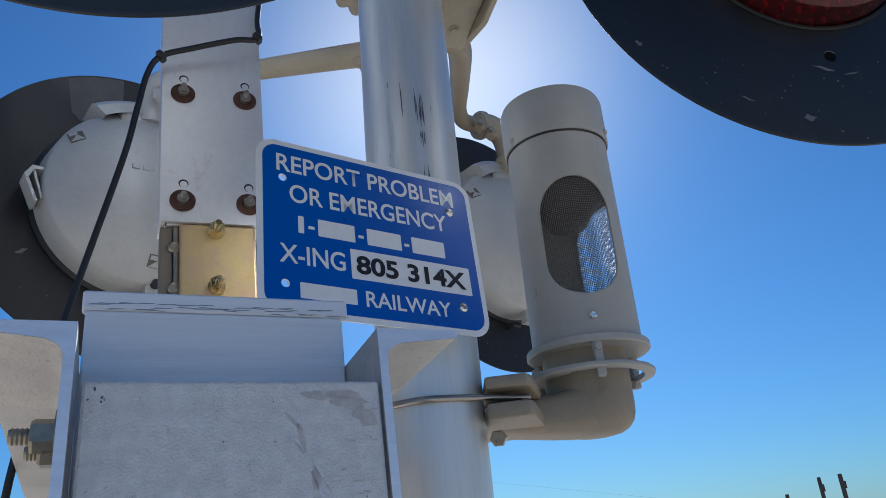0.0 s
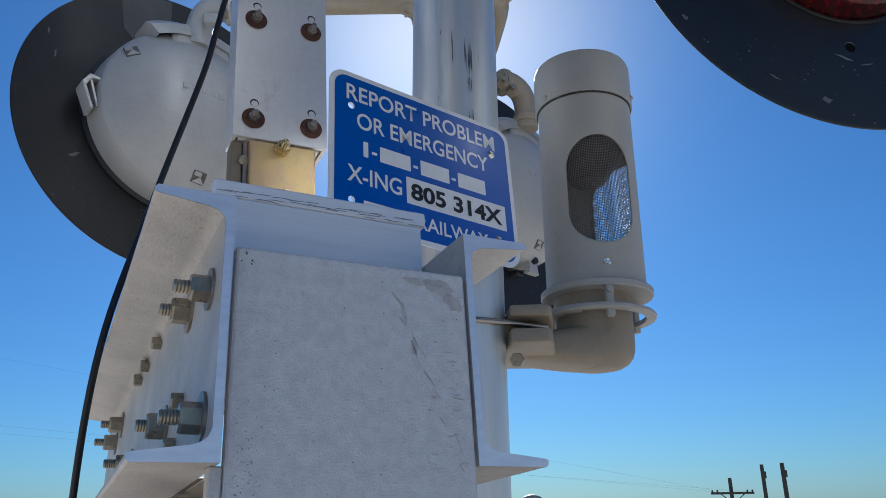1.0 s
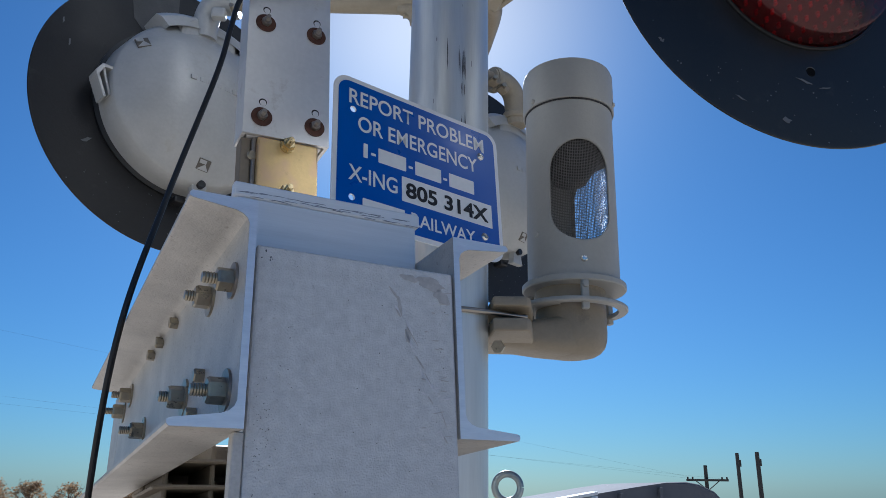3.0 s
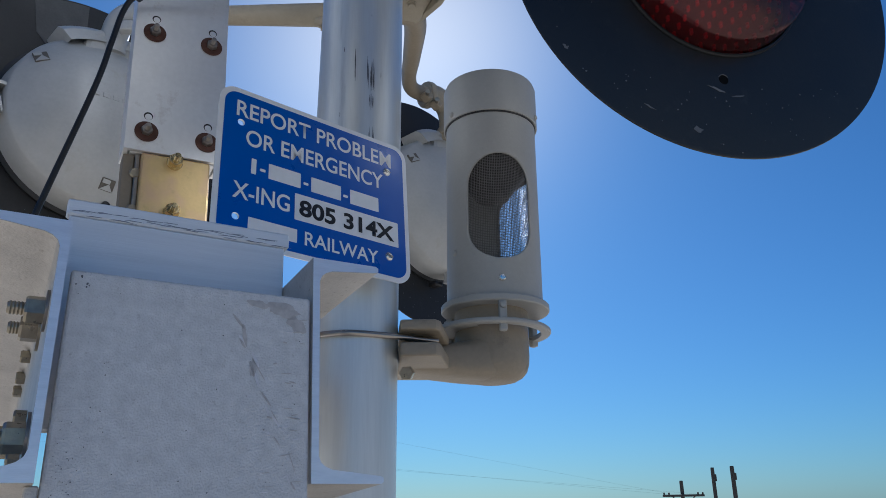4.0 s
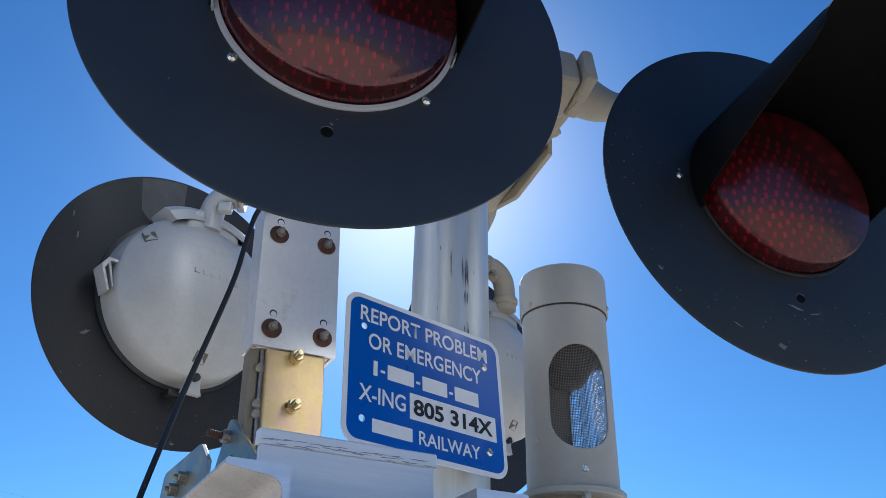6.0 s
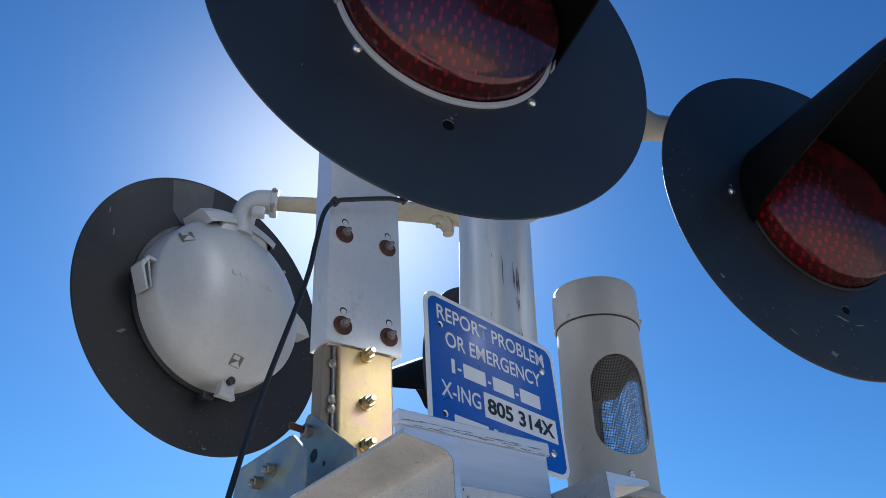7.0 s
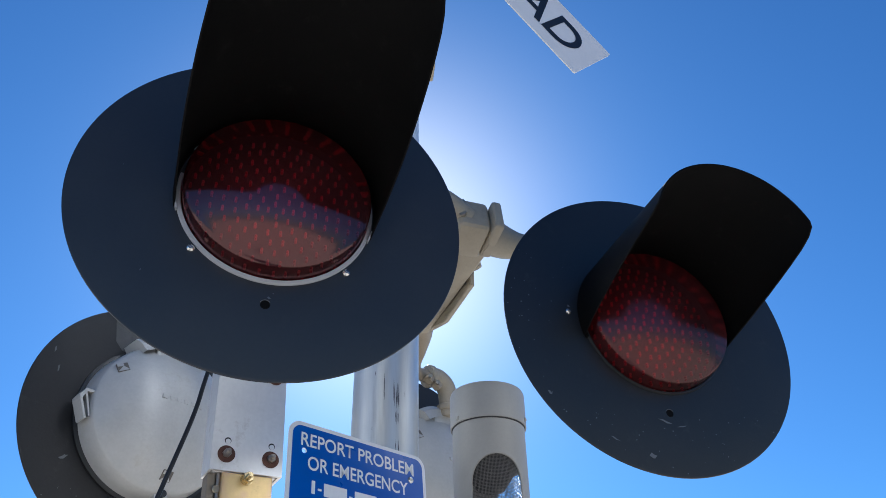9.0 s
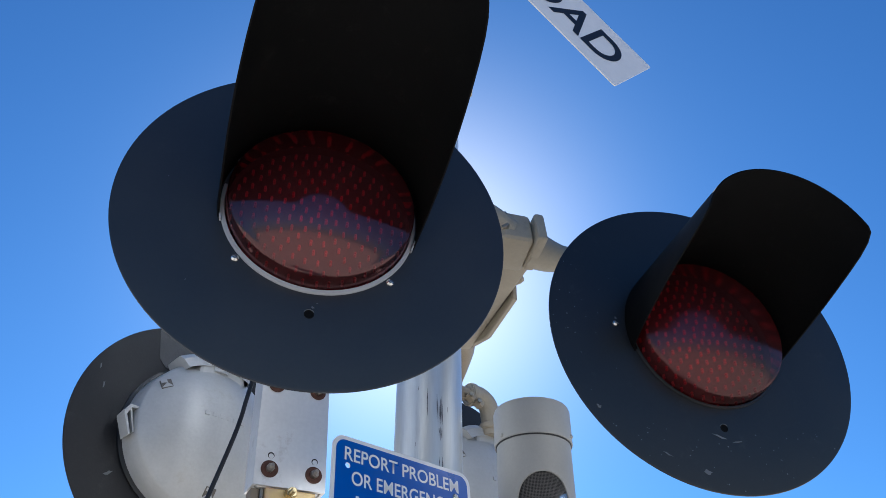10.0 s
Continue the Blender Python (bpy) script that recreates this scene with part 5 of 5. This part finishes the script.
part("hose", tube(bmesh.new(), [(0.470, 1.30, 1.45), (0.468, 1.25, 1.52), (0.455, 1.23, 1.556), (0.430, 1.225, 1.566)], 0.013, 14), RUBBER, gc)
part("foot", box(bmesh.new(), (0.12, 1.25, 0.0), (0.40, 1.55, 0.85), None, 0.01), GREY_COVER, gc)
b = bmesh.new()
c = Vector((0.088, 1.215, 1.592))
rr = 0.0225
tube(b, [c + Vector((rr * math.cos(radians(k)), 0, rr * math.sin(radians(k)))) for k in range(0, 361, 20)], 0.0062, 14, 3)
ey = part("lifting_eye", b, ZINC, gc, "plated steel lifting eye")
part("eye_shank", lathe(bmesh.new(), [(0.012, 1.552), (0.012, 1.562), (0.007, 1.568), (0.007, 1.574), (0, 1.574)], (0.088, 1.215, 0), (0, 0, 1), 18), ZINC, ey)

# ---- distance: line poles, wires, trees ----


def line_pole(x, y, h, r, arm, label):
    z0 = ground_z(math.hypot(x, y))
    h -= z0
    t = thing("utility_pole", pose(x, y, z0), label, "utility pole", "line poles in the distance")
    part("shaft", lathe(bmesh.new(), [(r * 1.15, 0), (r, h * 0.97), (r * 0.9, h), (0, h)], (0, 0, 0), (0, 0, 1), 16), WOOD, t)
    if arm:
        part("crossarm", box(bmesh.new(), (-arm, -0.08, h - 1.12), (arm, 0.08, h - 0.96), pose(0, -0.2, 0, 0, 0, 0), 0.02), WOOD, t)
        for k in (-1, -0.75, 0.75, 1):
            part("insulator", lathe(bmesh.new(), [(0.05, 0), (0.07, 0.06), (0.05, 0.14), (0, 0.16)], (k * (arm - 0.1), -0.2, h - 0.96), (0, 0, 1), 10), WOOD, t)
        for k in (-1, 1):
            part("brace", rod(bmesh.new(), (k * arm * 0.55, -0.2, h - 1.1), (0, -0.2, h - 1.75), 0.035, seg=8), WOOD, t)
    else:
        part("bracket", box(bmesh.new(), (r * 0.6, -0.12, h * 0.80), (r * 1.7, 0.12, h * 0.9), None, 0.03), WOOD, t)


line_pole(28.9, 63.7, 4.75, 0.15, 0, "plain weathered wooden line pole far off")
line_pole(30.3, 63.0, 4.82, 0.17, 0, "plain weathered wooden line pole far off")
line_pole(22.7, 55.5, 3.45, 0.13, 1.55, "old wooden line pole with crossarm far off")
for i, (p, q) in enumerate((((-27.4, 52.3, 12.0), (21.3, 55.3, 2.62)), ((-27.0, 53.1, 7.6), (21.6, 55.3, 2.5)), ((-27.0, 53.1, 7.1), (23.9, 55.3, 2.5)))):
    p, q = Vector(p), Vector(q)
    far = p + (p - q) * 0.9
    pts = [far.lerp(q, k / 10) - Vector((0, 0, 0.8 * (k / 10) * (1 - k / 10))) for k in range(11)]
    w = part("line_wire", tube(bmesh.new(), pts, 0.003, 6, 2), RUBBER)
    tagged(w, "thin dark line wire strung to the far poles", "wire", "line wires")


def tree(x, y, h, w, seed):
    z0 = ground_z(math.hypot(x, y))
    h -= z0
    t = thing("tree", pose(x, y, z0), "distant autumn tree with thin golden-brown crown", "tree", "far trees")
    rg = random.Random(seed)
    b = bmesh.new()
    tube(b, [(0, 0, 0), (0.1, 0, h * 0.3), (0, 0.1, h * 0.55)], 0.15, 8, 3, [0.18, 0.13, 0.07])
    for k in range(9):
        a = rg.random() * 6.28
        z = h * rg.uniform(0.25, 0.6)
        tube(b, [(0.05, 0, z), (math.cos(a) * w * 0.25, math.sin(a) * w * 0.25, z + h * 0.2), (math.cos(a) * w * 0.42, math.sin(a) * w * 0.42, h * rg.uniform(0.8, 1))], 0.03, 5, 3, [0.05, 0.03, 0.012])
    part("trunk", b, BARK, t)
    b = bmesh.new()
    for c in range(46):
        a, rr, zz = rg.random() * 6.28, math.sqrt(rg.random()), rg.random()
        env = math.sin(math.pi * min(1, 0.15 + zz * 0.8)) ** 0.6
        o = Vector((math.cos(a) * rr * w * 0.5 * env, math.sin(a) * rr * w * 0.5 * env, h * (0.12 + 0.84 * zz)))
        for k in range(42):
            p = o + Vector((rg.gauss(0, 0.26), rg.gauss(0, 0.26), rg.gauss(0, 0.2)))
            s = rg.uniform(0.06, 0.17)
            n = Vector((rg.uniform(-1, 1), rg.uniform(-1, 1), rg.uniform(-1, 1))).normalized()
            u = n.orthogonal().normalized() * s
            v = n.cross(u.normalized()) * s * 0.6
            b.faces.new([b.verts.new(p + q) for q in (u, v, -u, -v)])
    part("crown", b, LEAF, t, smooth=0)


rt = random.Random(4)
for k in range(16):
    az = radians(-52 + 2.6 * k + rt.uniform(-0.8, 0.8))
    d = rt.uniform(95, 120)
    tree(d * math.sin(az), d * math.cos(az), rt.uniform(1.7, 2.4), rt.uniform(3, 5), 50 + k)
